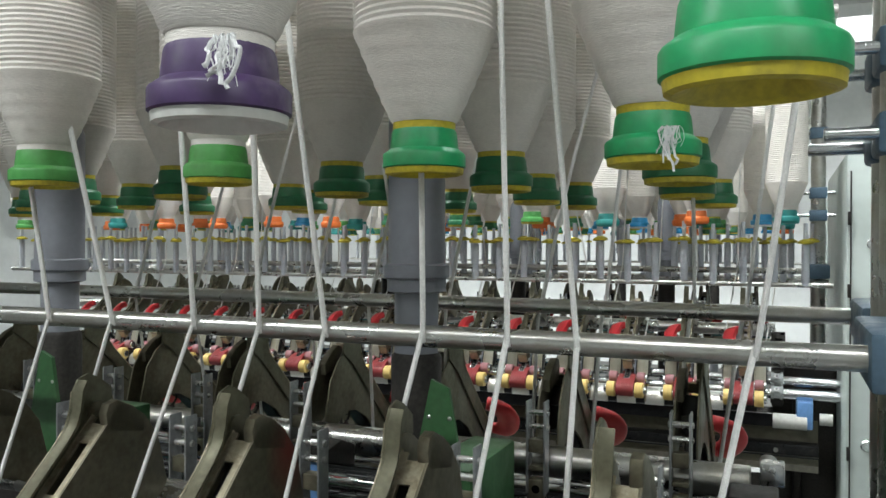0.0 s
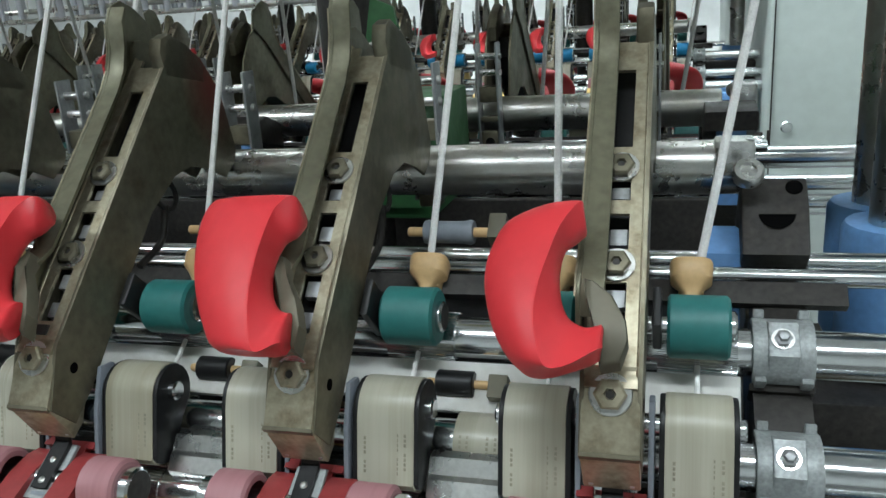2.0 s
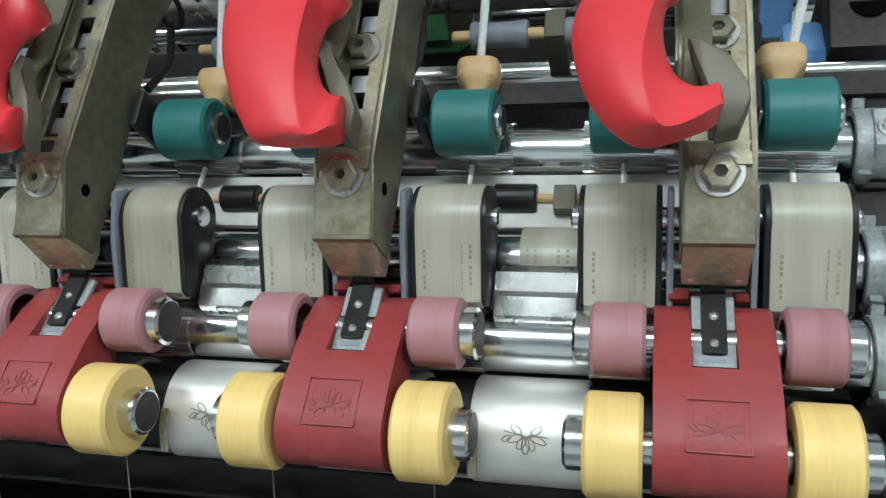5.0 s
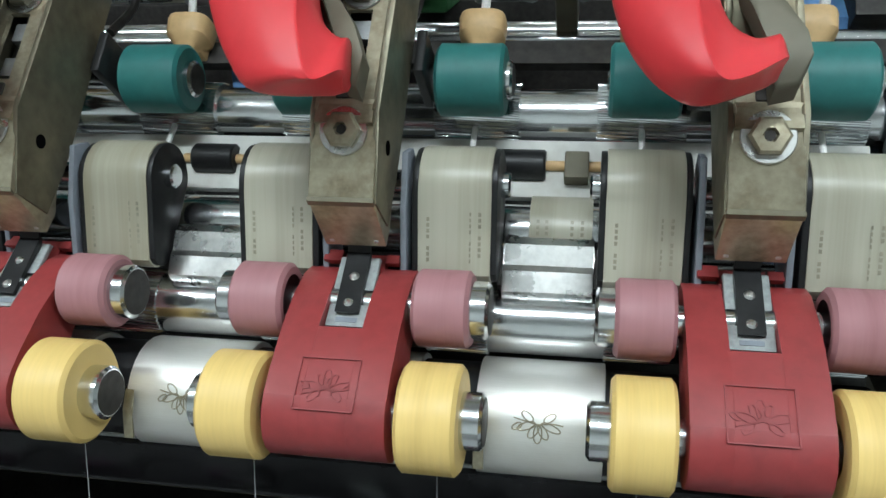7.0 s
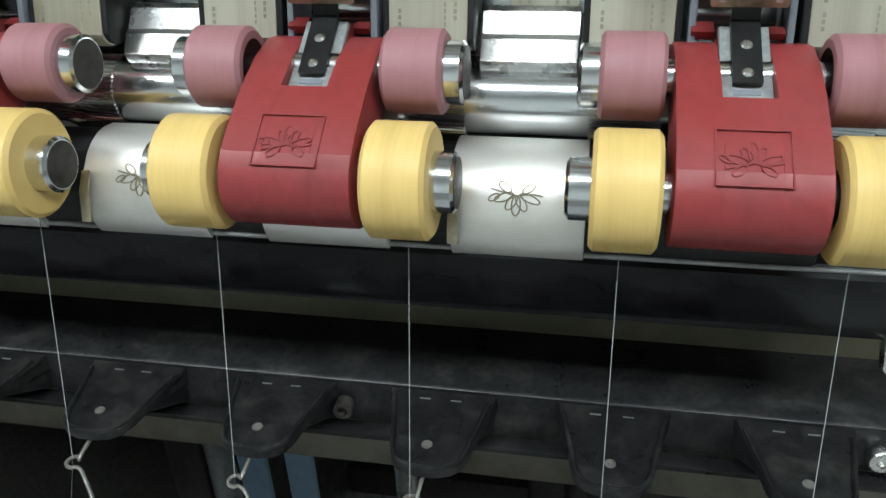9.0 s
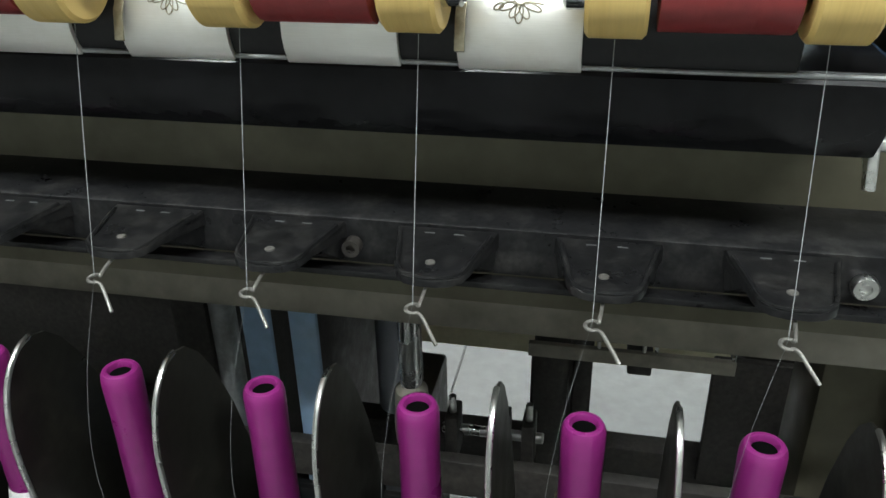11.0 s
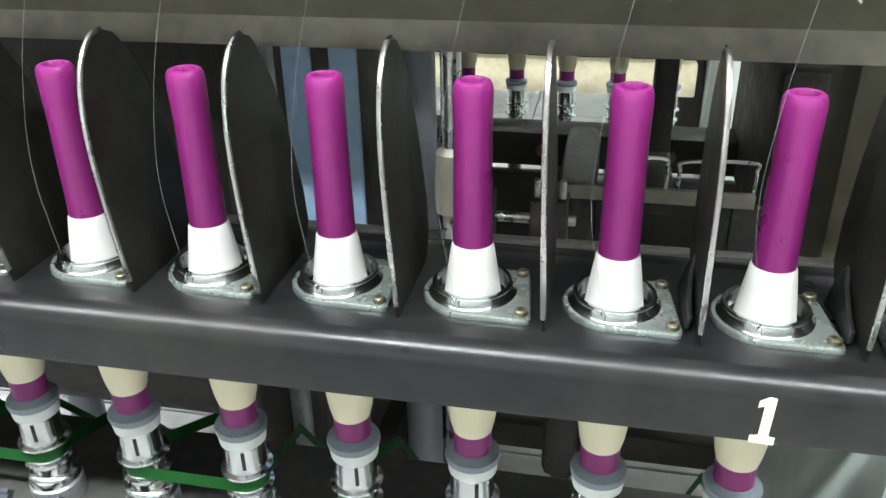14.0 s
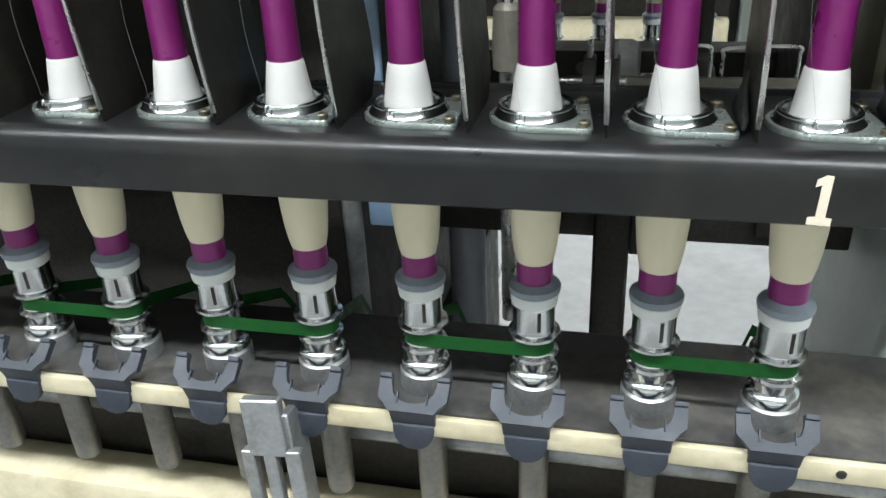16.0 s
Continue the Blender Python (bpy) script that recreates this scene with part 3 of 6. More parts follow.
    part("roller_shaft", rod_x(-0.0345, 0.0345, y, z, 0.0058, 20), STEEL, arm)
    y, z = SH(-0.0470, 0.0365)
    part("roller_shaft", rod_x(-0.0350, 0.0350, y, z, 0.0065, 20), STEEL, arm)
    out = [(0.0105, 0.020), (0.0100, 0.0270), (0.0050, 0.0335), (-0.006, 0.0405), (-0.020, 0.0465), (-0.036, 0.0510), (-0.046, 0.0525)]
    for k in range(8):
        a = radians(85 + 130 * k / 7)
        out.append((-0.0470 + 0.0165 * math.cos(a), 0.0365 + 0.0165 * math.sin(a)))
    out += [(-0.052, 0.024), (-0.020, 0.024), (0.0, 0.018)]
    cr = bmesh.new()
    prism(shx(out), -0.0215, -0.0080, 0.0003, bm=cr)
    prism(shx(out), 0.0080, 0.0215, 0.0003, bm=cr)
    low = [(-0.0192, 0.0461)] + [p for p in out[5:-2]] + [(-0.0192, 0.0262)]
    prism(shx(low), -0.0082, 0.0082, 0.0, bm=cr)
    cradle = part("compact_cradle", cr, CRADLE, arm, "dusty dark red plastic cradle", smooth=True)
    part("cradle_floor", prism(shx([(0.016, 0.022), (0.016, 0.026), (-0.019, 0.036), (-0.019, 0.031)]), -0.0082, 0.0082), CRADLE, arm, smooth=False)
    # raised frame and leaf mark on the cradle
    def flat_mark(a, b, wide, lift, bm):
        d = Vector((b[0] - a[0], b[1] - a[1]))
        n = Vector((-d.y, d.x)).normalized() * wide / 2
        vs = []
        for lz in (0, 0.0006):
            for p in ((a[0] + n.x, a[1] + n.y), (b[0] + n.x, b[1] + n.y), (b[0] - n.x, b[1] - n.y), (a[0] - n.x, a[1] - n.y)):
                hh = 0.0526 - (p[1] + 0.044) * 0.17
                vs.append(bm.verts.new(INCLINE @ Vector((p[0], p[1], hh - 0.0004 + lz))))
        for q in ((0, 1, 2, 3), (7, 6, 5, 4), (0, 4, 5, 1), (1, 5, 6, 2), (2, 6, 7, 3), (3, 7, 4, 0)):
            bm.faces.new([vs[k] for k in q])
    mk = bmesh.new()
    c = [(-0.0105, -0.0500), (0.0105, -0.0500), (0.0105, -0.0315), (-0.0105, -0.0315)]
    for k in range(4):
        flat_mark(c[k], c[(k + 1) % 4], 0.0005, 0, mk)
    stem = [(-0.008, -0.0445), (-0.004, -0.0435), (0.0, -0.0425), (0.004, -0.0430), (0.008, -0.0422)]
    for a, b in zip(stem, stem[1:]):
        flat_mark(a, b, 0.0007, 0, mk)
    for cx, cy, ang, ln, wd in LEAVES:
        ca, sa = math.cos(radians(ang)), math.sin(radians(ang))
        loop = [(cx + ca * ln * (1 - math.cos(q)) / 2 - sa * wd * math.sin(q), -0.0435 + cy + sa * ln * (1 - math.cos(q)) / 2 + ca * wd * math.sin(q)) for q in [math.pi * 2 * i / 7 for i in range(8)]]
        for a, b in zip(loop, loop[1:]):
            flat_mark(a, b, 0.0005, 0, mk)
    part("leaf_mark", mk, CRADLE, cradle, smooth=False)
    # sprung clip that holds the cradle
    clip = part("clip_plate", prism(shx([(0.012, 0.0310), (0.012, 0.0335), (-0.0175, 0.0412), (-0.0175, 0.0387)]), -0.0078, 0.0078, 0.0005), CAPZINC, arm, "grey cast clip plate")
    part("clip_leaf", prism(shx([(0.026, 0.046), (0.026, 0.048), (0.013, 0.0362), (-0.0125, 0.0426), (-0.0125, 0.0402), (0.012, 0.0338)]), -0.0045, 0.0045, 0.0004), BLACK, clip, "black leaf spring")
    for s in (0.0025, -0.0085):
        part("rivet", lathe([(0.0019, 0), (0.0019, 0.0005), (0.0012, 0.0012), (0, 0.0014)], 14, INCLINE @ Matrix.Translation((0, s, 0.0411 - (s + 0.0085) * 0.25)) @ Matrix.Rotation(radians(-14), 4, "X")), BRIGHT, clip)
    part("clip_number", prism(shx([(-0.0140, 0.0402), (-0.0140, 0.0407), (-0.0158, 0.0411), (-0.0158, 0.0406)]), -0.004, 0.004), GREYP, clip)
    part("cradle_tab", prism(shx([(0.0115, 0.026), (0.0115, 0.031), (0.0165, 0.029), (0.0165, 0.024)]), -0.0160, -0.0085, 0.0004), CRADLE, arm, "red plastic tab")
    part("cradle_tab", prism(shx([(0.0115, 0.026), (0.0115, 0.030), (0.0155, 0.028), (0.0155, 0.024)]), 0.0085, 0.0140, 0.0004), CRADLE, arm, "red plastic tab")
    # hooked link that clamps the arm's tail round its tube
    link = part("tail_link", box(-0.0105, -0.0085, 0.284, 0.300, 1.085, 1.178, 0.0006), AGED, arm, "oily steel tail link")
    part("link_plate", box(0.0075, 0.0095, 0.284, 0.300, 1.085, 1.178, 0.0006), AGED, link)
    for z0, z1 in ((1.080, 1.100), (1.108, 1.113), (1.126, 1.140)):
        part("link_block", box(-0.0083, 0.0073, 0.286, 0.298, z0, z1, 0.0012), DARKZINC, link)
    for z in (1.152, 1.166):
        part("link_pin", rod_x(-0.0125, 0.0115, 0.292, z, 0.0030, 14), BRIGHT, link)
    part("bore", lathe([(0, 0.0004), (0.0042, 0.0004), (0.0042, 0)], 18, Matrix.Translation((-0.0005, 0.2982, 1.090)) @ Matrix.Rotation(radians(-90), 4, "X")), VOID, link)
    return arm


arm0 = weighting_arm()
arm0.matrix_basis = Matrix.Translation((0.105, 0, 0))
NEAR_ARMS = [0.105 - ARM * k for k in range(5)]
lower_arms = []
for x in NEAR_ARMS[1:]:
    lower = copy_thing(arm0, Matrix.Translation((x, 0, 0)))
    lower_arms.append(lower)
    # these grips are pressed further down than the first one
    for o in list(lower.children):
        if o.name.startswith("grip"):
            bpy.data.objects.remove(o)
    grip(lower, PRESSED)
# one arm's tail carries a soft red patch that fades outwards
TINTED = DARKZINC.copy()
TINTED.name = "red_smeared_plated_steel"
_n, _l = TINTED.node_tree.nodes, TINTED.node_tree.links
_bs = _n["Principled BSDF"]
_src = _bs.inputs["Base Color"].links[0].from_socket
_tc, _mp, _gr, _mx = _n.new("ShaderNodeTexCoord"), _n.new("ShaderNodeMapping"), _n.new("ShaderNodeTexGradient"), _n.new("ShaderNodeMix")
_gr.gradient_type = "SPHERICAL"
_mp.vector_type = "TEXTURE"
_mp.inputs["Location"].default_value = (0.0125, *SH(0.246, 0.034))
_mp.inputs["Scale"].default_value = (0.05, 0.032, 0.042)
_mx.data_type = "RGBA"
_mx.inputs["B"].default_value = (0.23, 0.028, 0.018, 1)
_l.new(_tc.outputs["Object"], _mp.inputs["Vector"])
_l.new(_mp.outputs[0], _gr.inputs["Vector"])
_l.new(_gr.outputs["Fac"], _mx.inputs["Factor"])
_l.new(_src, _mx.inputs["A"])
_l.new(_mx.outputs["Result"], _bs.inputs["Base Color"])
for o in lower_arms[1].children:
    if o.name.startswith("side_plate"):
        o.data = o.data.copy()
        o.data.materials[0] = TINTED
        o["label"] = "side plate tinted red round its tail"
for k in range(9):
    copy_thing(arm0, SIDE @ Matrix.Translation((-0.105 + ARM * k, 0, 0)))
for k in range(16):
    copy_thing(arm0, NEXT @ SIDE @ Matrix.Translation((-0.105 + ARM * k, 0, 0)))
BLUE_COTS = {}
for k in range(16):
    far_arm = copy_thing(arm0, NEXT @ Matrix.Translation((0.105 - ARM * k, 0, 0)))
    for o in far_arm.children:
        if o.name.startswith("back_roller"):
            key = o.data.name
            if key not in BLUE_COTS:
                BLUE_COTS[key] = o.data.copy()
                BLUE_COTS[key].materials[0] = CAPS["blue"]
            o.data = BLUE_COTS[key]
            o["label"] = "bright blue rubber back roller"


# ---------------------------------------------------------------- bottom rollers, suction tube, supports
def fluted(x0, x1, y, z, r, teeth, bm, twist=0.12):
    n = teeth * 4
    rings = []
    for j in range(4):
        x = x0 + (x1 - x0) * j / 3
        tw = twist * j / 3
        ring = []
        for i in range(n):
            rr = r if i % 4 in (0, 1) else r - 0.0009
            a = 2 * math.pi * i / n + tw
            ring.append(bm.verts.new((x, y + rr * math.cos(a), z + rr * math.sin(a))))
        rings.append(ring)
    for a, b in zip(rings, rings[1:]):
        for i in range(n):
            bm.faces.new((a[i], a[(i + 1) % n], b[(i + 1) % n], b[i]))
    bm.faces.new(rings[0])
    bm.faces.new(list(reversed(rings[-1])))
    return bm


def bottom_rollers(m, xs, x0, x1, detail=True):
    for s, label in ((0.0, "front"), (0.0385, "middle"), (0.0944, "back")):
        y, z = SH(s, 0)
        t = thing("bottom_roller", "long polished steel %s bottom roller with fluted bosses" % label, "roller", "bottom rollers")
        t.matrix_basis = m
        part("shaft", rod_x(x0, x1, y, z, 0.0118 if s else 0.0132), STEEL, t)
        first = None
        for x in xs:
            if first is None:
                first = part("fluted_boss", fluted(-0.0185 if s > 0.05 else -0.0125, 0.0185 if s > 0.05 else 0.0125, y, z, 0.0140, 44, bmesh.new()), STEEL, t, at=Matrix.Translation((x, 0, 0)), smooth=False)
            else:
                again(first, Matrix.Translation((x, 0, 0)), t)


SPINDLES = [0.14 - PITCH * k for k in range(10)]
bottom_rollers(Matrix(), SPINDLES, -0.9, 0.42)
bottom_rollers(NEXT, [0.14 - PITCH * k for k in range(32)], -2.4, 0.35)


def suction(m, x_from, count):
    t = thing("suction_tube", "shiny satin metal suction tube under the delivery rollers", "suction tube", "suction tubes")
    t.matrix_basis = m
    yc, zc = SH(-0.0370, -0.0060)
    arc = [SH(-0.0370 + 0.0228 * math.cos(radians(a)), -0.0060 + 0.0228 * math.sin(radians(a))) for a in range(-40, 241, 14)]
    seg = part("cover_segment", prism(arc, -0.0235, 0.0235, 0.0005), SATIN, t, "champagne satin cover segment")
    seg.matrix_basis = Matrix.Translation((x_from, 0, 0))
    for k in range(1, count * 2):
        again(seg, Matrix.Translation((x_from - PITCH * k, 0, 0)), t)
    core = part("core_tube", rod_x(x_from - PITCH * count * 2, x_from + 0.1, yc, zc, 0.0205), BLACK, t)
    # engraved leaf mark on each open segment
    for k in range(0, min(count, 4)):
        bm = bmesh.new()
        def on(u, v):
            a = radians(103) + v / 0.0228
            return Vector((x_from - ARM * k + u, *SH(-0.0370 + 0.0229 * math.cos(a), -0.0060 + 0.0229 * math.sin(a))))
        strokes = [[(-0.009, -0.001), (-0.005, 0.0), (0.0, 0.001), (0.005, 0.0005), (0.009, 0.001)]]
        for cx, cy, ang, ln, wd in LEAVES:
            ca, sa = math.cos(radians(ang)), math.sin(radians(ang))
            loop = [(cx + ca * ln * (1 - math.cos(q)) / 2 - sa * wd * math.sin(q), cy + sa * ln * (1 - math.cos(q)) / 2 + ca * wd * math.sin(q)) for q in [math.pi * 2 * i / 8 for i in range(9)]]
            strokes.append(loop)
        for st in strokes:
            sweep([on(u, v) for u, v in st], 0.00026, 5, bm)
        part("leaf_mark", bm, NICKEL, t)
        e = bmesh.new()
        prism(shx([(-0.060, 0.010), (-0.050, 0.016), (-0.042, 0.0175), (-0.044, 0.0165), (-0.052, 0.0145), (-0.0595, 0.0085)]), x_from - ARM * k - 0.0235, x_from - ARM * k - 0.0195, 0.0003, bm=e)
        part("end_clip", e, NICKEL, t)
    return t


suction(Matrix(), 0.035, 5)
suction(NEXT, 0.035, 15)


def nose_bars():
    """Bottom apron bars, printed bottom aprons and grey clearer rods between the arms."""
    for k in range(5):
        x = 0.035 - ARM * k
        t = thing("apron_bar", "ribbed aluminium nose bar below the aprons", "machine part", "apron bars")
        part("bar", prism(shx([(0.030, -0.004), (0.030, 0.0160), (0.026, 0.0185), (0.0180, 0.0165), (0.0150, 0.0182), (0.0070, 0.0165), (0.0055, 0.0125), (0.0055, -0.002)]), x - 0.0175, x + 0.0175, 0.0004), BRIGHT, t)
        for e in (-1, 1):
            part("end_lug", prism(shx([(0.026, -0.002), (0.026, 0.0150), (0.010, 0.0150), (0.010, -0.002)]), x + e * 0.0185 - 0.001, x + e * 0.0185 + 0.001, 0.0003), IRON, t)
        if k % 2 == 0:
            y, z = SH(0.0385, 0)
            a = thing("bottom_apron", "printed cream rubber apron on the middle bottom roller", "apron", "bottom aprons")
            bm = lathe([(0.0120, -0.0125), (0.0155, -0.0125), (0.0155, 0.0125), (0.0120, 0.0125)], 40, Matrix.Translation((x + 0.004, y, z)) @ ALONG_X)
            part("band", bm, APRON, a)
            ink = bmesh.new()
            for i, u in enumerate((-0.009, -0.0055, 0.0045, 0.0085)):
                for j in range(5):
                    a0 = radians(92 + j * 9)
                    vs = []
                    for du, da in ((-0.0006, 0), (0.0006, 0), (0.0006, 5.5), (-0.0006, 5.5)):
                        aa = a0 + radians(da)
                        vs.append(ink.verts.new((x + 0.004 + u + du, *SH(0.0385 + 0.01556 * math.cos(aa), 0.01556 * math.sin(aa)))))
                    ink.faces.new(vs)
            tagged(part("print", ink, INK, a, smooth=False), kind="stuff")
        # clearer rods behind the aprons
        y, z = SH(0.068, 0.004)
        c = thing("clearer_rod", "dark grey clearer roll on a brass pin behind the aprons", "roller", "clearer rolls")
        part("pin", rod_x(x - 0.03, x + 0.03, y, z, 0.0022, 12), FUNNEL, c)
        part("roll", rod_x(x - 0.024, x - 0.004, y, z, 0.0068, 20), BLACK, c)
        part("block", prism(shx([(0.060, -0.004), (0.060, 0.010), (0.072, 0.010), (0.072, -0.004)]), x + 0.004, x + 0.014, 0.0006), OLIVE, c)


nose_bars()


def frame_members():
    L0, L1 = -2.2, 0.24
    b = thing("clearer_board", "pale grey board below the back rollers", "machine part")
    part("board", prism(shx([(0.054, 0.002), (0.080, 0.004), (0.080, 0.000), (0.054, -0.002)]), -0.9, 0.16, 0.0004), PALEBOARD, b, smooth=False)
    # black suction duct with its rounded lip
    d = thing("suction_duct", "glossy black painted duct with chipped lower edge below the rollers", "duct")
    part("duct", prism([(0.0397, 0.9325), (0.043, 0.9365), (0.060, 0.938), (0.110, 0.938), (0.110, 0.905), (0.075, 0.900), (0.050, 0.902), (0.043, 0.912)], -2.2, 0.170, 0.002), COVER, d)
    bm = bmesh.new()
    rnd = random.Random(4)
    for x in (0.012, -0.060, -0.135, 0.078, 0.15):
        for q in range(3):
            xx = x + rnd.uniform(-0.006, 0.006)
            sweep([(xx, 0.0455, 0.9105), (xx + 0.003, 0.0475, 0.9075), (xx + 0.007, 0.0500, 0.9045)], 0.0006, 5, bm, 0.4)
    part("chipped_paint", bm, BRIGHT, d)
    # thin bright rod paints the glint along the duct's worn lip
    part("worn_edge", rod_x(-2.19, 0.168, 0.0415, 0.9350, 0.0011, 10), AGED, d, "worn edge drawn bright for the light on the lip")
    w = thing("wing_nut", "bright steel wing nut on the end of the duct", "fastener")
    part("stud", rod_x(0.158, 0.186, 0.058, 0.905, 0.003, 12), BRIGHT, w)
    part("wing", prism([(0.046, 0.890), (0.052, 0.888), (0.062, 0.905), (0.070, 0.922), (0.064, 0.924), (0.054, 0.908)], 0.168, 0.172, 0.001), BRIGHT, w)
    # olive back plate
    p = thing("back_plate", "grimy olive steel plate behind the thread guides", "machine frame")
    part("plate", prism([(0.092, 0.862), (0.096, 0.862), (0.096, 0.915), (0.092, 0.915)], -2.2, 0.27, 0.0005), OLIVE, p)
    part("lower_face", prism([(0.0655, 0.838), (0.0655, 0.8125), (0.0700, 0.8125), (0.0700, 0.838)], -2.2, 0.27, 0.0005), OLIVE, p)
    # slanted lip in a lighter grey than the olive face
    part("lower_lip", prism([(0.0655, 0.8125), (0.0640, 0.8000), (0.0650, 0.7965), (0.1000, 0.7965), (0.1000, 0.8125)], -2.2, 0.27, 0.0006), DUSTY, p, "lower lip, lighter than the face above")
    # thread guide rail
    r = thing("lappet_rail", "black painted rail carrying the thread guides", "rail")
    part("rail", prism([(0.0500, 0.8600), (0.0515, 0.8612), (0.092, 0.8620), (0.092, 0.858), (0.056, 0.857), (0.056, 0.838), (0.0500, 0.838), (0.0495, 0.841)], -2.2, 0.27, 0.0004), LAPPET, r)
    part("rail_foot", box(-2.2, 0.27, 0.043, 0.0515, 0.8335, 0.8365, 0.0005), LAPPET, r)
    m = Euler((radians(90), 0, 0)).to_matrix().to_4x4()
    for x in (0.177, -0.040 - 0.21, 0.177 - 0.42):
        part("cap_screw", lathe([(0, 0), (0.0052, 0), (0.0055, 0.0006), (0.0055, 0.004), (0.0048, 0.005), (0.0026, 0.005), (0.0026, 0.003), (0, 0.003)], 20, Matrix.Translation((x, 0.0498, 0.8475)) @ m), BRIGHT, r)
    for x in (-0.040, -0.46):
        part("cap_screw", lathe([(0, 0), (0.0042, 0), (0.0042, 0.006), (0.0022, 0.006), (0.0022, 0.004), (0, 0.004)], 20, Matrix.Translation((x, 0.0498, 0.8475)) @ m), IRON, r)
    # ring rail: a rounded channel with a hole for each bobbin
    rr = thing("ring_rail", "dark painted steel ring rail with worn rounded edge", "rail")
    top = bmesh.new()
    hole, nseg = 0.0200, 32
    for x in SPINDLES + [0.21]:
        sq, ci = [], []
        for i in range(nseg):
            a = 2 * math.pi * i / nseg
            c, s_ = math.cos(a), math.sin(a)
            k = 1 / max(abs(c), abs(s_))
            sq.append(top.verts.new((x + 0.035 * k * c, 0.002 + 0.0475 * k * s_, 0.6900)))
            ci.append((top.verts.new((x + hole * c, hole * s_, 0.6900)), top.verts.new((x + hole * c, hole * s_, 0.6860))))
        for i in range(nseg):
            j = (i + 1) % nseg
            top.faces.new((sq[i], sq[j], ci[j][0], ci[i][0]))
            top.faces.new((ci[i][0], ci[j][0], ci[j][1], ci[i][1]))
    bmesh.ops.remove_doubles(top, verts=top.verts, dist=0.0002)
    part("rail_top", top, RAIL, rr, smooth=False)
    front = [(-0.0455, 0.6935), (-0.0485, 0.6932), (-0.0512, 0.6920), (-0.0535, 0.6901), (-0.0551, 0.6873), (-0.0559, 0.6846), (-0.0560, 0.6815), (-0.0560, 0.6640), (-0.0552, 0.6610), (-0.0530, 0.6595), (-0.0500, 0.6600), (-0.0500, 0.6850), (-0.0455, 0.6895)]
    part("rail_front", prism(front, -0.525, 0.1875, 0.0006), RAIL, rr)
    part("rail_back", box(-0.525, 0.245, 0.0495, 0.0535, 0.660, 0.6935, 0.001), RAIL, rr)
    part("rail_end", box(0.1875, 0.1915, -0.054, 0.0535, 0.661, 0.6925, 0.001), RAIL, rr)
    # spindle rail below
    s = thing("spindle_rail", "cream painted spindle rail with a dark grimy top", "rail")
    part("rail_top", box(-0.75, 0.27, -0.0302, 0.075, 0.497, 0.509, 0.002), PLANK, s)
    part("rail_front", box(-0.75, 0.27, -0.036, -0.030, 0.4930, 0.5075, 0.002), CREAMPAINT, s, "cream painted front edge")
    # near-black beam stands for the shade in the gap behind the bolsters
    part("lower_beam", box(-0.75, 0.27, 0.035, 0.060, 0.36, 0.470, 0.003), IRON, s, "lower beam coloured near black for the dark gap")
    part("pipe", rod_x(-0.75, 0.27, 0.026, 0.440, 0.008, 20), AGED, s, "dull grey pipe under the rail")
    part("foot_beam", box(-0.75, 0.27, -0.012, 0.030, 0.30, 0.386, 0.006), CREAMPAINT, s)
    part("rail_bolt", lathe([(0, 0), (0.003, 0), (0.0025, 0.001), (0, 0.0012)], 12, Matrix.Translation((0.176, -0.036, 0.5005)) @ m), IRON, s)


frame_members()


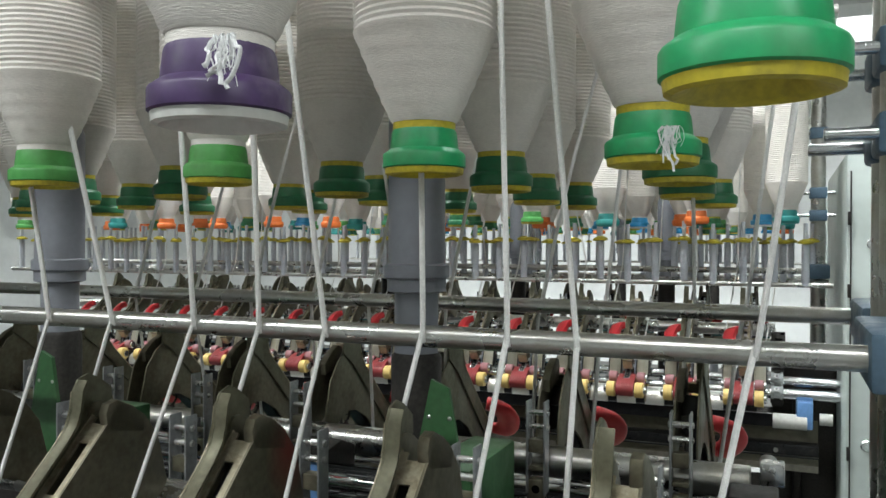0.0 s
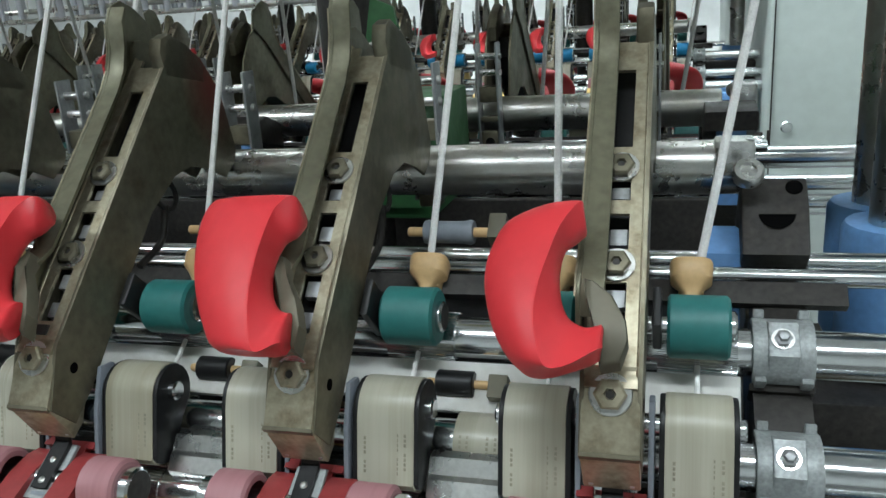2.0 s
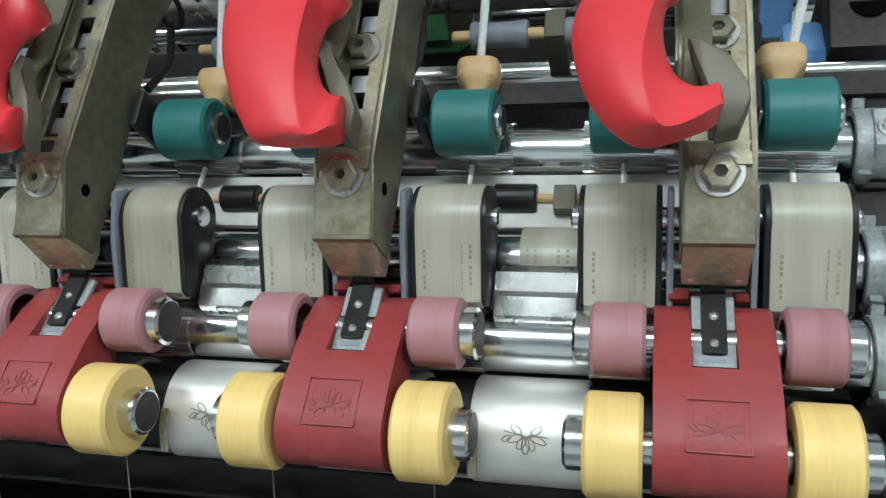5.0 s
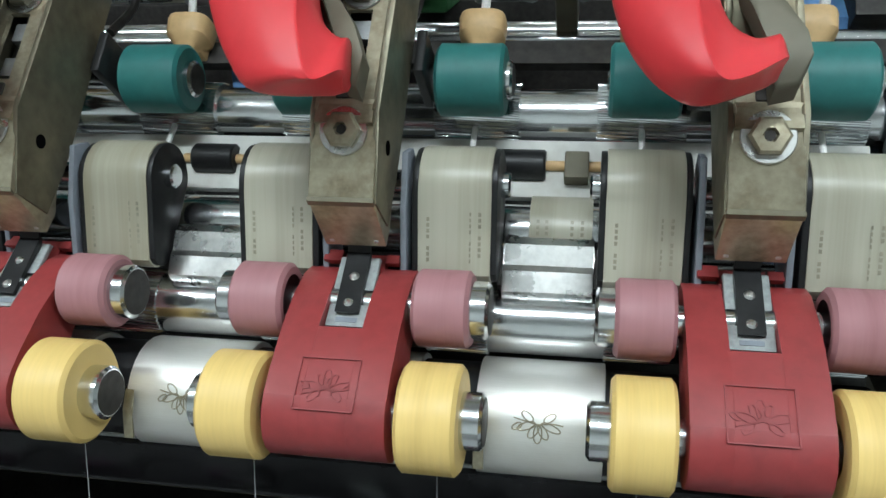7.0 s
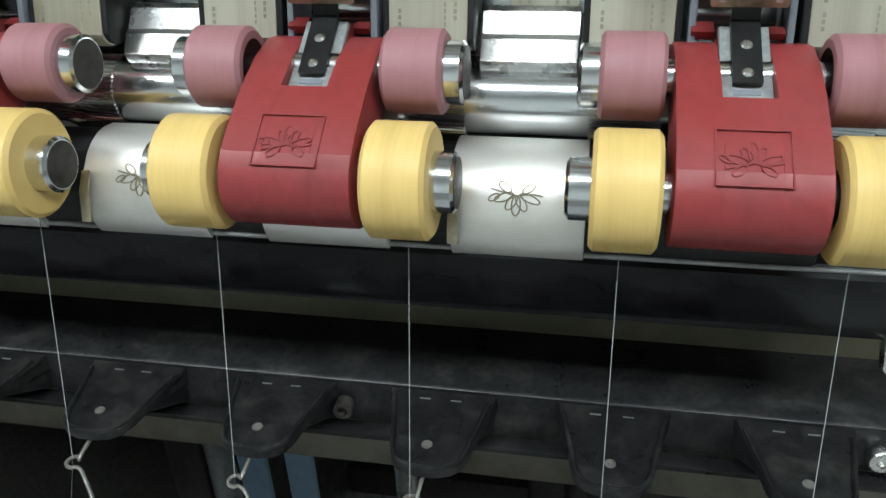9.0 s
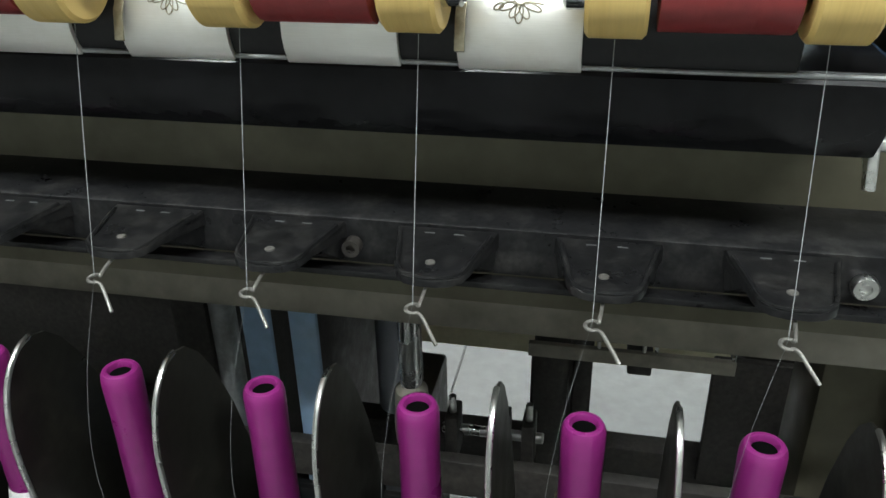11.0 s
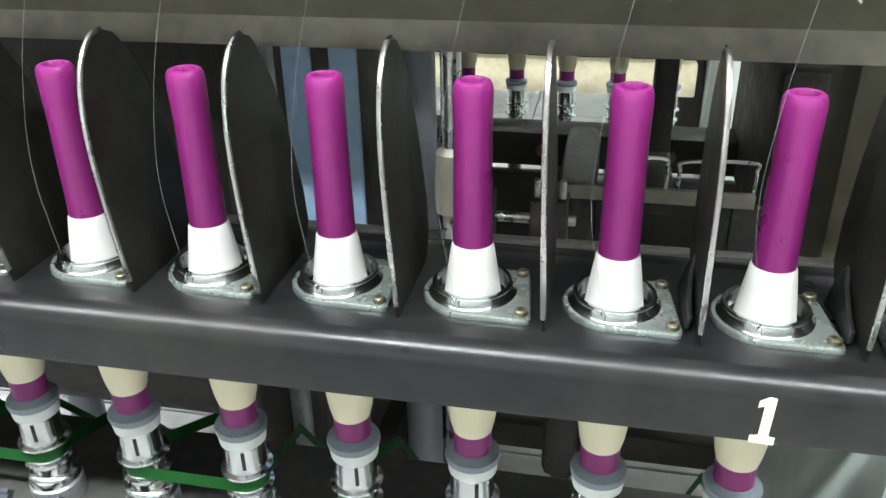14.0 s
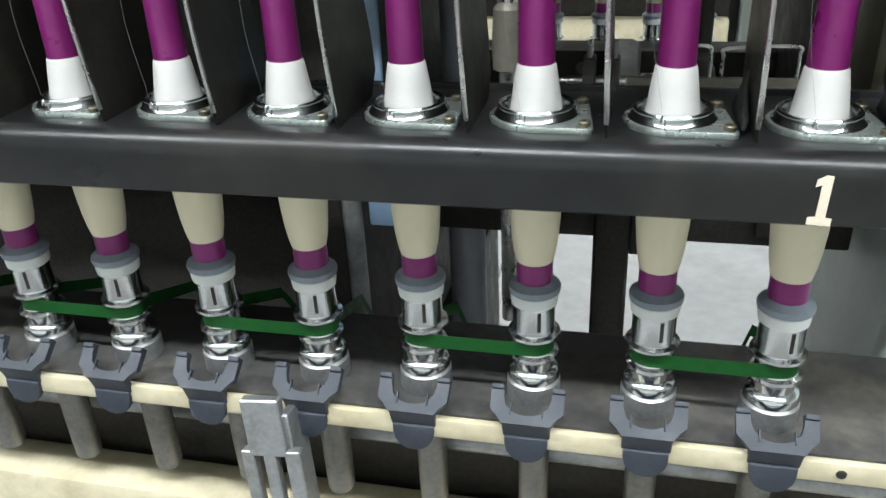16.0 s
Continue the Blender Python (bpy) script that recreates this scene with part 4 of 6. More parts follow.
# ---------------------------------------------------------------- thread guides, rings, bobbins, spindles
def lappet():
    t = thing("thread_guide", "black plastic thread guide flap with a wire pigtail", "thread guide", "thread guides")
    outline = [(-0.0235, 0.052), (0.0235, 0.052), (0.0215, 0.046), (0.0165, 0.022), (0.0155, 0.016), (0.0135, 0.0105), (0.0095, 0.007), (0.004, 0.0055), (-0.004, 0.0055), (-0.0095, 0.007), (-0.0135, 0.0105), (-0.0155, 0.016), (-0.0165, 0.022), (-0.0215, 0.046)]
    bm = bmesh.new()
    a = [bm.verts.new((x, y, 0.8585)) for x, y in outline]
    b = [bm.verts.new((x, y, 0.8545 - 0.004 * max(0, (y - 0.03) / 0.02))) for x, y in outline]
    fs = [bm.faces.new(a), bm.faces.new(list(reversed(b)))]
    n = len(outline)
    for i in range(n):
        bm.faces.new((a[i], b[i], b[(i + 1) % n], a[(i + 1) % n]))
    bmesh.ops.bevel(bm, geom=list(fs[0].edges), offset=0.0012, segments=3, affect="EDGES", profile=0.5)
    bm.transform(Matrix.Translation((0.004, 0, 0)))
    flap = part("flap", bm, LAPPET, t)
    rim = [(0.004 + 0.93 * x, 0.022 + 0.94 * (y - 0.022), 0.8588) for x, y in outline[2:14]]
    part("rim", sweep(rim, 0.0011, 6), LAPPET, flap, "rounded glossy rim")
    for sx in (-1, 1):
        wedge = bmesh.new()
        vs = [wedge.verts.new((0.004 + sx * x, y, z)) for x, y, z in ((0.0225, 0.0495, 0.857), (0.0165, 0.0225, 0.857), (0.0205, 0.0495, 0.839), (0.0195, 0.0495, 0.839), (0.0150, 0.0225, 0.855))]
        wedge.faces.new((vs[0], vs[1], vs[2]))
        wedge.faces.new((vs[0], vs[2], vs[3]))
        wedge.faces.new((vs[1], vs[4], vs[3], vs[2]))
        part("gusset", wedge, LAPPET, t, smooth=False)
    part("screw", lathe([(0, 0), (0.0022, 0), (0.0021, 0.0007), (0.0010, 0.0009), (0, 0.0004)], 16, Matrix.Translation((0.003, 0.0185, 0.8583))), BOLSTER, t)
    for x in (-0.003, 0.010):
        part("slot", box(x - 0.0022, x + 0.0022, 0.0446, 0.0453, 0.8583, 0.8587), AGED, t, smooth=False)
    w = [(0.0035, 0.012, 0.8535), (0.0030, 0.004, 0.8515), (0.0026, 0.0, 0.8500)]
    for k in range(9):
        a = radians(20 + 300 * k / 8)
        w.append((0.0026 * math.cos(a), -0.0015 + 0.0026 * math.sin(a), 0.8492 - 0.0002 * k))
    w += [(0.0042, -0.0035, 0.8462), (0.0078, -0.0068, 0.8420), (0.0112, -0.0102, 0.8380)]
    part("pigtail", sweep(w, 0.0008, 8), BOLSTER, t, "bright wire pigtail")
    return t


def ring():
    t = thing("spinning_ring", "bright steel spinning ring clamped on the ring rail", "ring", "spinning rings")
    part("ring", lathe([(0.0176, 0.6938), (0.0176, 0.7010), (0.0183, 0.7022), (0.0197, 0.7022), (0.0203, 0.7014), (0.0200, 0.7004), (0.0204, 0.6996), (0.0216, 0.6972), (0.0224, 0.6966), (0.0226, 0.6950), (0.0222, 0.6938)], 56), STEEL, t, "mirror bright ring")
    out = [(0.0250 * math.cos(radians(d)), 0.0250 * math.sin(radians(d))) for d in range(75, 271, 15)]
    out += [(0.012, -0.0250), (0.0285, -0.0255), (0.0308, -0.0240), (0.0314, -0.0205), (0.0292, 0.000), (0.0268, 0.0200), (0.0250, 0.0230), (0.0200, 0.0240)]
    bm = bmesh.new()
    n = len(out)
    rim = [[bm.verts.new((x * f, y * f, z)) for x, y in out] for f, z in ((1.0, 0.6935), (1.0, 0.6955), (0.975, 0.6964))]
    inn = [bm.verts.new((0.0215 * math.cos(math.atan2(y, x)), 0.0215 * math.sin(math.atan2(y, x)), 0.6964)) for x, y in out]
    for lo, hi in zip(rim, rim[1:] + [inn]):
        for i in range(n):
            j = (i + 1) % n
            bm.faces.new((lo[i], lo[j], hi[j], hi[i]))
    part("clamp_plate", bm, PLATE, t, "greenish zinc clamp plate")
    for x, y in ((0.0268, -0.0205), (0.0232, 0.0185)):
        part("screw", lathe([(0, 0), (0.0030, 0), (0.0032, 0.0006), (0.0032, 0.0024), (0.0026, 0.0030), (0.0015, 0.0030), (0.0015, 0.0018), (0, 0.0018)], 18, Matrix.Translation((x, y, 0.6964))), DARKZINC, t)
    part("traveller", sweep([(-0.006, -0.0196, 0.699), (-0.0055, -0.0205, 0.7025), (-0.005, -0.0222, 0.7025), (-0.0048, -0.0230, 0.700)], 0.0005, 6), STEEL, t)
    return t


def bobbin():
    t = thing("spinning_bobbin", "magenta bobbin tube part wound with white cotton yarn on its spindle", "bobbin", "spinning bobbins")
    part("tube", lathe([(0.0050, 0.7960), (0.0052, 0.7990), (0.0058, 0.8001), (0.0068, 0.8003), (0.0080, 0.7997), (0.0089, 0.7980), (0.0093, 0.7955), (0.0093, 0.790), (0.0090, 0.775), (0.0097, 0.718), (0.0100, 0.700)], 36), PURPLE, t, "glossy magenta plastic tube")
    # black disc just below the rim paints the tube's shaded inside
    part("core", lathe([(0, 0.7972), (0.0052, 0.7972), (0.0054, 0.7960)], 24), VOID, t, "dark hollow of the tube")
    cone = [(0.0098, 0.7200), (0.0104, 0.7188), (0.0116, 0.7115), (0.0131, 0.7010), (0.0146, 0.6890)]
    part("yarn_cone", lathe(cone, 48), YARN, t, "white cotton yarn cone")
    belly = [(0.0146, 0.6895), (0.0150, 0.680), (0.0152, 0.660), (0.0150, 0.645), (0.0144, 0.632), (0.0134, 0.620), (0.0122, 0.611), (0.0108, 0.6048)]
    part("yarn_belly", lathe(belly, 48), CREAM, t, "creamy cotton yarn belly")
    part("tube_foot", lathe([(0.0104, 0.606), (0.0106, 0.600), (0.0106, 0.5915), (0.0098, 0.5905)], 36), PURPLE, t)
    return t


def spindle():
    t = thing("spindle", "bright steel spindle with a grey collar in the spindle rail", "spindle", "spindles")
    part("collar", lathe([(0.0098, 0.5915), (0.0110, 0.5915), (0.0135, 0.5893), (0.0152, 0.5885), (0.0156, 0.5868), (0.0152, 0.5845), (0.0130, 0.5835)], 36), COLLAR, t, "blue-grey plastic collar")
    part("white_ring", lathe([(0.0125, 0.584), (0.0140, 0.5832), (0.0143, 0.5805), (0.0138, 0.5765), (0.0125, 0.5755)], 36), WHITEWALL, t, "white plastic ring")
    bm = lathe([(0.0126, 0.576), (0.0126, 0.5590), (0.0130, 0.5575), (0.0158, 0.5565), (0.0160, 0.5550), (0.0152, 0.5540), (0.0118, 0.5535), (0.0118, 0.5445), (0.0125, 0.5432), (0.0150, 0.5420), (0.0152, 0.5400), (0.0140, 0.5385), (0.0122, 0.537), (0.0122, 0.5315), (0.0148, 0.5300), (0.0158, 0.5280), (0.0160, 0.5240), (0.0150, 0.5225)], 40)
    part("whorl", bm, STEEL, t, "polished steel whorl")
    for a in (-70, -20, 200, 110):
        part("slot", box(-0.0011, 0.0011, -0.0128, -0.0124, 0.5615, 0.5745), IRON, t, at=Matrix.Rotation(radians(a + 90), 4, "Z"), smooth=False)
    part("base", lathe([(0.0150, 0.5228), (0.0166, 0.5215), (0.0168, 0.5040), (0.0160, 0.5003)], 36), AGED, t, "dull steel base")
    part("bolster", lathe([(0, 0.405), (0.0085, 0.405), (0.0098, 0.408), (0.0102, 0.440), (0.0102, 0.492)], 28, Matrix.Translation((0, 0.002, 0))), BOLSTER, t, "dull steel bolster")
    return t


BRAKE_Y, BRAKE_Z = -0.0415, 0.5160


def brake():
    t = thing("spindle_brake", "slate blue plastic knee brake fork clipped round the spindle", "brake", "spindle brakes")
    # fork lying towards the spindle, dark band below it, hanging tongue
    half = [(0.0, -0.0005), (0.0145, -0.0005), (0.0180, 0.0040), (0.0218, 0.0075), (0.0222, 0.0225), (0.0145, 0.0225), (0.0142, 0.0160), (0.0125, 0.0105), (0.0085, 0.0068), (0.0040, 0.0052), (0.0, 0.0048)]
    m = Matrix.Translation((0, BRAKE_Y, BRAKE_Z)) @ Matrix.Rotation(radians(40), 4, "X")
    fork = bmesh.new()
    for sx in (-1, 1):
        a, b = ([fork.verts.new(m @ Vector((sx * x, y, h))) for x, y in half] for h in (-0.005, 0.0))
        top = fork.faces.new(b)
        fork.faces.new(list(reversed(a)))
        n = len(half)
        for i in range(n - 1):
            fork.faces.new((a[i], a[i + 1], b[i + 1], b[i]))
    bmesh.ops.remove_doubles(fork, verts=fork.verts, dist=0.00005)
    fork_part = part("fork", fork, BRAKE, t, smooth=False)
    for sx in (-1, 1):
        tip = box(-0.0038, 0.0038, 0.0195, 0.0228, -0.005, 0.0018, 0.0006)
        tip.transform(m @ Matrix.Translation((sx * 0.0183, 0, 0)))
        part("prong_tip", tip, BRAKE, fork_part)
        rib = box(-0.0005, 0.0005, 0.0045, 0.0120, -0.002, 0.0008, 0.0003)
        rib.transform(m @ Matrix.Translation((sx * 0.0095, 0, 0)))
        part("rib", rib, BRAKE, fork_part)
    part("band", prism([(BRAKE_Y, BRAKE_Z), (BRAKE_Y + 0.0050, BRAKE_Z - 0.0140), (BRAKE_Y + 0.0090, BRAKE_Z - 0.0130), (BRAKE_Y + 0.0060, BRAKE_Z)], -0.0142, 0.0142, 0.0008), BRAKE, t)
    tongue = [(0.0130, 0.0), (0.0130, -0.0050), (0.0118, -0.0095), (0.0090, -0.0130), (0.0050, -0.0152), (0.0, -0.0160)]
    tongue += [(-x, z) for x, z in reversed(tongue[:-1])]
    bm = bmesh.new()
    a, b = ([bm.verts.new((x, BRAKE_Y + 0.0036 + dy + z * 0.12, BRAKE_Z - 0.0132 + z * 1.1)) for x, z in tongue] for dy in (-0.0006, 0.0040))
    front = bm.faces.new(a)
    bm.faces.new(list(reversed(b)))
    for i in range(len(tongue)):
        j = (i + 1) % len(tongue)
        bm.faces.new((a[i], a[j], b[j], b[i]))
    bmesh.ops.bevel(bm, geom=list(front.edges), offset=0.0008, segments=2, affect="EDGES", profile=0.5)
    part("knee_tongue", bm, BRAKE, t, "rounded hanging tongue")
    return t


def separator():
    t = thing("separator_plate", "dark metal balloon separator plate with a bright front edge", "separator", "separators")
    edge = [(-0.0300, 0.6975), (-0.0325, 0.715), (-0.0352, 0.745), (-0.0362, 0.772), (-0.0345, 0.790), (-0.0300, 0.8045), (-0.0235, 0.8135), (-0.0160, 0.8185), (-0.0085, 0.8195)]
    o = edge + [(0.000, 0.8165), (0.009, 0.8075), (0.018, 0.792), (0.030, 0.762), (0.040, 0.725), (0.042, 0.7035), (0.030, 0.6895), (-0.0290, 0.6895)]
    def lean(bm):
        for v in bm.verts:
            v.co.x += 0.003 * (0.82 - v.co.z) / 0.123
        return bm
    part("plate", lean(prism(o, -0.0006, 0.0006)), SEPAR, t, smooth=False)
    bm = sweep([(0, y, z) for y, z in edge], 0.0013, 8)
    part("edge", lean(bm), BRIGHT, t, "bright rounded front edge")
    return t


lap0, ring0, bob0, spi0, brk0, sep0 = lappet(), ring(), bobbin(), spindle(), brake(), separator()
for k, x in enumerate(SPINDLES):
    m = Matrix.Translation((x, 0, 0))
    for ob in (lap0, ring0, bob0, spi0, brk0):
        at = m @ Matrix.Translation((0, 0, -0.0035)) if ob is ring0 else m
        if k == 0:
            ob.matrix_basis = at
        else:
            copy_thing(ob, at)
    ms = Matrix.Translation((x - 0.035, 0, 0))
    if k == 0:
        sep0.matrix_basis = ms
    else:
        copy_thing(sep0, ms)
copy_thing(sep0, Matrix.Translation((0.175, 0, 0)))
for k in range(8):
    m = SIDE @ Matrix.Translation((-0.14 + PITCH * k, 0, 0))
    for ob in (bob0, spi0):
        copy_thing(ob, m)

def cleaning_fin():
    t = thing("cleaning_fin", "worn black plastic fin beside a spinning ring", "fin", "cleaning fins")
    bm = prism([(0.016, 0.6925), (0.020, 0.704), (0.013, 0.7135), (0.004, 0.7080), (-0.012, 0.7015), (-0.022, 0.6975), (-0.023, 0.6925)], 0.0, 0.0022, 0.0005)
    for v in bm.verts:
        v.co.x += 0.30 * (v.co.z - 0.693) + 0.010 * (v.co.y / 0.02) ** 2 * 0.2
    part("fin", bm, BLACK, t)
    return t


fin0 = cleaning_fin()
fin0.matrix_basis = Matrix.Translation((0.0995, 0.004, 0))
copy_thing(fin0, Matrix.Translation((0.1695, 0.004, 0)))

# drive tapes, each round two spindles
def tapes():
    for k in range(5):
        xa, xb = 0.07 - ARM * k, 0.14 - ARM * k
        t = thing("drive_tape", "green fabric drive tape round two spindle whorls", "belt", "drive tapes")
        pts = [(xb + 0.0122 * math.sin(radians(a)), -0.0122 * math.cos(radians(a))) for a in range(0, 121, 15)]
        pts = [(xa - 0.0122 * math.sin(radians(a)), -0.0122 * math.cos(radians(a))) for a in range(110, -1, -15)] + pts
        pts = [(xa + 0.010, 0.20, 0.19), (xa + 0.003, 0.085, 0.034)] + [(x, y, 0.0) for x, y in pts] + [(xb - 0.001, 0.085, 0.034), (xb - 0.004, 0.20, 0.19)]
        bm = bmesh.new()
        prev = None
        for x, y, drop in pts:
            cur = [bm.verts.new((x, y, 0.5440 - drop)), bm.verts.new((x, y, 0.5535 - drop))]
            if prev:
                bm.faces.new((prev[0], cur[0], cur[1], prev[1]))
            prev = cur
        bmesh.ops.solidify(bm, geom=bm.faces[:], thickness=0.0008)
        part("tape", bm, TAPE, t)


tapes()


def yarns():
    for x in SPINDLES:
        t = thing("spun_yarn", "thin white spun yarn running down to the thread guide", "yarn", "spun yarns")
        y0, z0 = SH(-0.058, 0.021)
        part("thread", sweep([(x, y0, z0), (x, (y0 - 0.001) / 2, (z0 + 0.85) / 2), (x, -0.001, 0.850)], 0.00016, 6), THREAD, t)
        part("balloon", sweep([(x, -0.001, 0.850), (x - 0.010, -0.010, 0.80), (x - 0.014, -0.016, 0.75), (x - 0.006, -0.0205, 0.702)], 0.00006, 5), THREAD, t)


yarns()


# ---------------------------------------------------------------- creel, supports and inner machinery
def both(ob, x0, x1):
    """A thing that reaches from x0 to x1, once more on the machine's other side and on the next machine."""
    copy_thing(ob, Matrix.Translation((x0 + x1, 0, 0)) @ SIDE @ ob.matrix_basis)
    copy_thing(ob, NEXT @ ob.matrix_basis)


def side_rollers():
    bottom_rollers(SIDE, [-0.14 + PITCH * k for k in range(14)], -0.42, 1.3)


side_rollers()


def supports():
    t = thing("support_tube", "dull steel tube carrying the weighting arms", "tube", "support tubes")
    part("tube", rod_x(-2.3, 0.166, 0.264, 1.1105, 0.0162, 36, 0.001), TUBE, t)
    part("end_plug", rod_x(0.1655, 0.168, 0.264, 1.1105, 0.0125, 28), IRON, t)
    clamp = thing("tube_clamp", "bright clamp with a socket bolt on an oily iron block", "clamp", "tube clamps")
    part("cap", box(0.150, 0.172, 0.243, 0.262, 1.108, 1.130, 0.002), BRIGHT, clamp)
    m = INCLINE @ Matrix.Translation((0.1655, 0.190, 0.010))
    part("socket_bolt", lathe([(0.0, 0), (0.0075, 0), (0.0080, 0.001), (0.0080, 0.006), (0.0070, 0.0075), (0.0045, 0.0075), (0.0040, 0.005), (0, 0.005)], 24, m), BRIGHT, clamp)
    bl = bmesh.new()
    prism(shx([(0.153, -0.040), (0.153, -0.008), (0.180, -0.002), (0.198, -0.004), (0.198, -0.050)]), 0.163, 0.197, 0.0015, bm=bl)
    part("block", bl, IRON, clamp, "oily black iron block")
    part("bore", lathe([(0, 0.0004), (0.0095, 0.0004), (0.0095, 0)], 28, INCLINE @ Matrix.Translation((0.181, 0.176, -0.0035))), VOID, clamp)
    part("lower_block", prism(shx([(0.118, -0.050), (0.118, -0.012), (0.146, -0.012), (0.146, -0.050)]), 0.164, 0.190, 0.0015), DUSTY, clamp, "dusty grey slotted block")
    part("bore", lathe([(0, 0.0004), (0.0060, 0.0004), (0.0060, 0)], 24, INCLINE @ Matrix.Translation((0.178, 0.133, -0.0118))), BLUE, clamp)
    part("bore", lathe([(0, 0.0004), (0.0045, 0.0004), (0.0045, 0)], 20, INCLINE @ Matrix.Translation((0.190, 0.1915, -0.0028))), VOID, clamp)
    rod = thing("guide_rod", "polished steel rod guiding the rovings", "rod", "guide rods")
    part("rod", rod_x(-2.3, 0.262, 0.2325, 1.2690, 0.0080, 28), TUBE, rod)
    post = thing("creel_post", "round steel creel post with a sky blue foot collar", "post", "creel posts")
    part("post", lathe([(0, 0.90), (0.0185, 0.90), (0.0185, 2.4), (0, 2.4)], 32, Matrix.Translation((0.2760, 0.360, 0))), TUBE, post)
    part("foot_collar", lathe([(0.018, 1.050), (0.033, 1.050), (0.0355, 1.046), (0.0360, 0.950), (0.033, 0.944), (0.018, 0.944)], 24, Matrix.Translation((0.2760, 0.360, 0))), BLUE, post, "sky blue painted collar")
    part("knob", lathe([(0, 0), (0.004, 0), (0.004, 0.010), (0, 0.010)], 12, Matrix.Translation((0.2410, 0.350, 1.018)) @ Matrix.Rotation(radians(-90), 4, "Y")), BLUE, post)
    part("foot_beam", box(0.235, 0.34, 0.30, 0.48, 0.86, 0.91, 0.004), IRON, post)
    part("rod_clamp", box(0.240, 0.300, 0.218, 0.345, 1.2500, 1.2860, 0.004), BLUEGREY, post, "steel blue rod clamp")
    for z in (1.40, 1.46, 1.62):
        part("rod_clamp", box(0.254, 0.298, 0.334, 0.384, z, z + 0.03, 0.004), BLUEGREY, post, "steel blue rod clamp")
        part("cross_rod", rod_x(0.22, 0.34, 0.340, z + 0.015, 0.005, 14), STEEL, post)
    both(t, -2.3, 0.166)
    both(clamp, 0.150, 0.196)
    both(rod, -2.3, 0.262)
    both(post, 0.258, 0.294)
    # stand with bearing caps at the end of the rollers
    st = thing("roller_stand", "oily iron roller stand with bright clamped bearing caps", "bearing stand", "roller stands")
    part("stand", prism(shx([(-0.016, 0.004), (-0.016, -0.03), (0.02, -0.06), (0.115, -0.06), (0.125, 0.0), (0.106, 0.006), (0.080, -0.006), (0.052, 0.004), (0.024, -0.004)]), 0.166, 0.192, 0.0015), IRON, st)
    for sx in (0.0, 0.0385, 0.0944):
        arc = [(sx + 0.0168 * math.cos(radians(d)), 0.0168 * math.sin(radians(d))) for d in range(4, 177, 12)]
        arc += [(sx + 0.0146 * math.cos(radians(d)), 0.0146 * math.sin(radians(d))) for d in range(176, 3, -12)]
        cap = part("bearing_cap", prism(shx(arc), 0.1650, 0.1925, 0.0006), CAPZINC, st, "dull zinc bearing cap")
        part("pad", prism(shx([(sx - 0.0135, 0.0100), (sx - 0.0085, 0.0178), (sx + 0.0085, 0.0178), (sx + 0.0135, 0.0100)]), 0.1715, 0.1855, 0.0012), CAPZINC, cap)
        for e in (-1, 1):
            for x in (0.1660, 0.1865):
                part("lug", prism(shx([(sx + e * 0.0150, 0.000), (sx + e * 0.0150, 0.008), (sx + e * 0.0185, 0.0105), (sx + e * 0.0195, 0.008), (sx + e * 0.0180, 0.000)]), x, x + 0.005, 0.0006), CAPZINC, cap)
        mm = INCLINE @ Matrix.Translation((0.178, sx, 0.0178))
        part("washer", lathe([(0, 0), (0.0052, 0), (0.0052, 0.0008), (0, 0.0008)], 20, mm), BRIGHT, cap)
        part("bolt", lathe([(0, 0.0008), (0.0040, 0.0008), (0.0040, 0.003), (0.0028, 0.0036), (0.0022, 0.0052), (0, 0.0060)], 6, mm), AGED, cap)
        part("block", prism(shx([(sx - 0.0190, -0.016), (sx - 0.0190, -0.001), (sx - 0.0160, 0.0005), (sx - 0.0160, -0.016)]), 0.1640, 0.1935, 0.0008), IRON, cap, "oily black seat")
    both(st, 0.166, 0.192)
    # tan roving funnels on their traverse bar
    bar = thing("traverse_bar", "dark flat bar carrying the roving funnels", "bar", "traverse bars")
    part("bar", prism(shx([(0.118, 0.000), (0.118, 0.006), (0.130, 0.006), (0.130, 0.000)]), -2.2, 0.21, 0.0005), IRON, bar)
    part("inner_rod", rod_x(-2.2, 0.24, *SH(0.142, -0.012), 0.0050, 18), STEEL, bar)
    part("inner_rod", rod_x(-2.2, 0.24, *SH(0.160, -0.030), 0.0060, 18), STEEL, bar)
    both(bar, -2.2, 0.21)
    f = thing("roving_funnel", "tan plastic trumpet funnel guiding a roving", "funnel", "roving funnels")
    bm = bmesh.new()
    rings = []
    for s_, w, h in ((0.112, 0.0032, 0.0032), (0.117, 0.0036, 0.0036), (0.121, 0.0066, 0.0060), (0.1245, 0.0100, 0.0090), (0.1320, 0.0106, 0.0100), (0.1338, 0.0102, 0.0096), (0.1325, 0.0084, 0.0078), (0.126, 0.0030, 0.003)):
        rings.append([bm.verts.new(INCLINE @ Vector((w * math.copysign(abs(math.cos(a)) ** 0.6, math.cos(a)), s_, 0.0150 + h * math.copysign(abs(math.sin(a)) ** 0.6, math.sin(a))))) for a in [2 * math.pi * k / 20 for k in range(20)]])
    for a, b in zip(rings, rings[1:]):
        for i in range(20):
            bm.faces.new((a[i], a[(i + 1) % 20], b[(i + 1) % 20], b[i]))
    part("funnel", bm, FUNNEL, f)
    part("funnel_foot", prism(shx([(0.119, 0.005), (0.119, 0.014), (0.128, 0.014), (0.128, 0.005)]), -0.006, 0.006, 0.0006), FUNNEL, f)
    f.matrix_basis = Matrix.Translation((SPINDLES[0] - 0.003, 0, 0))
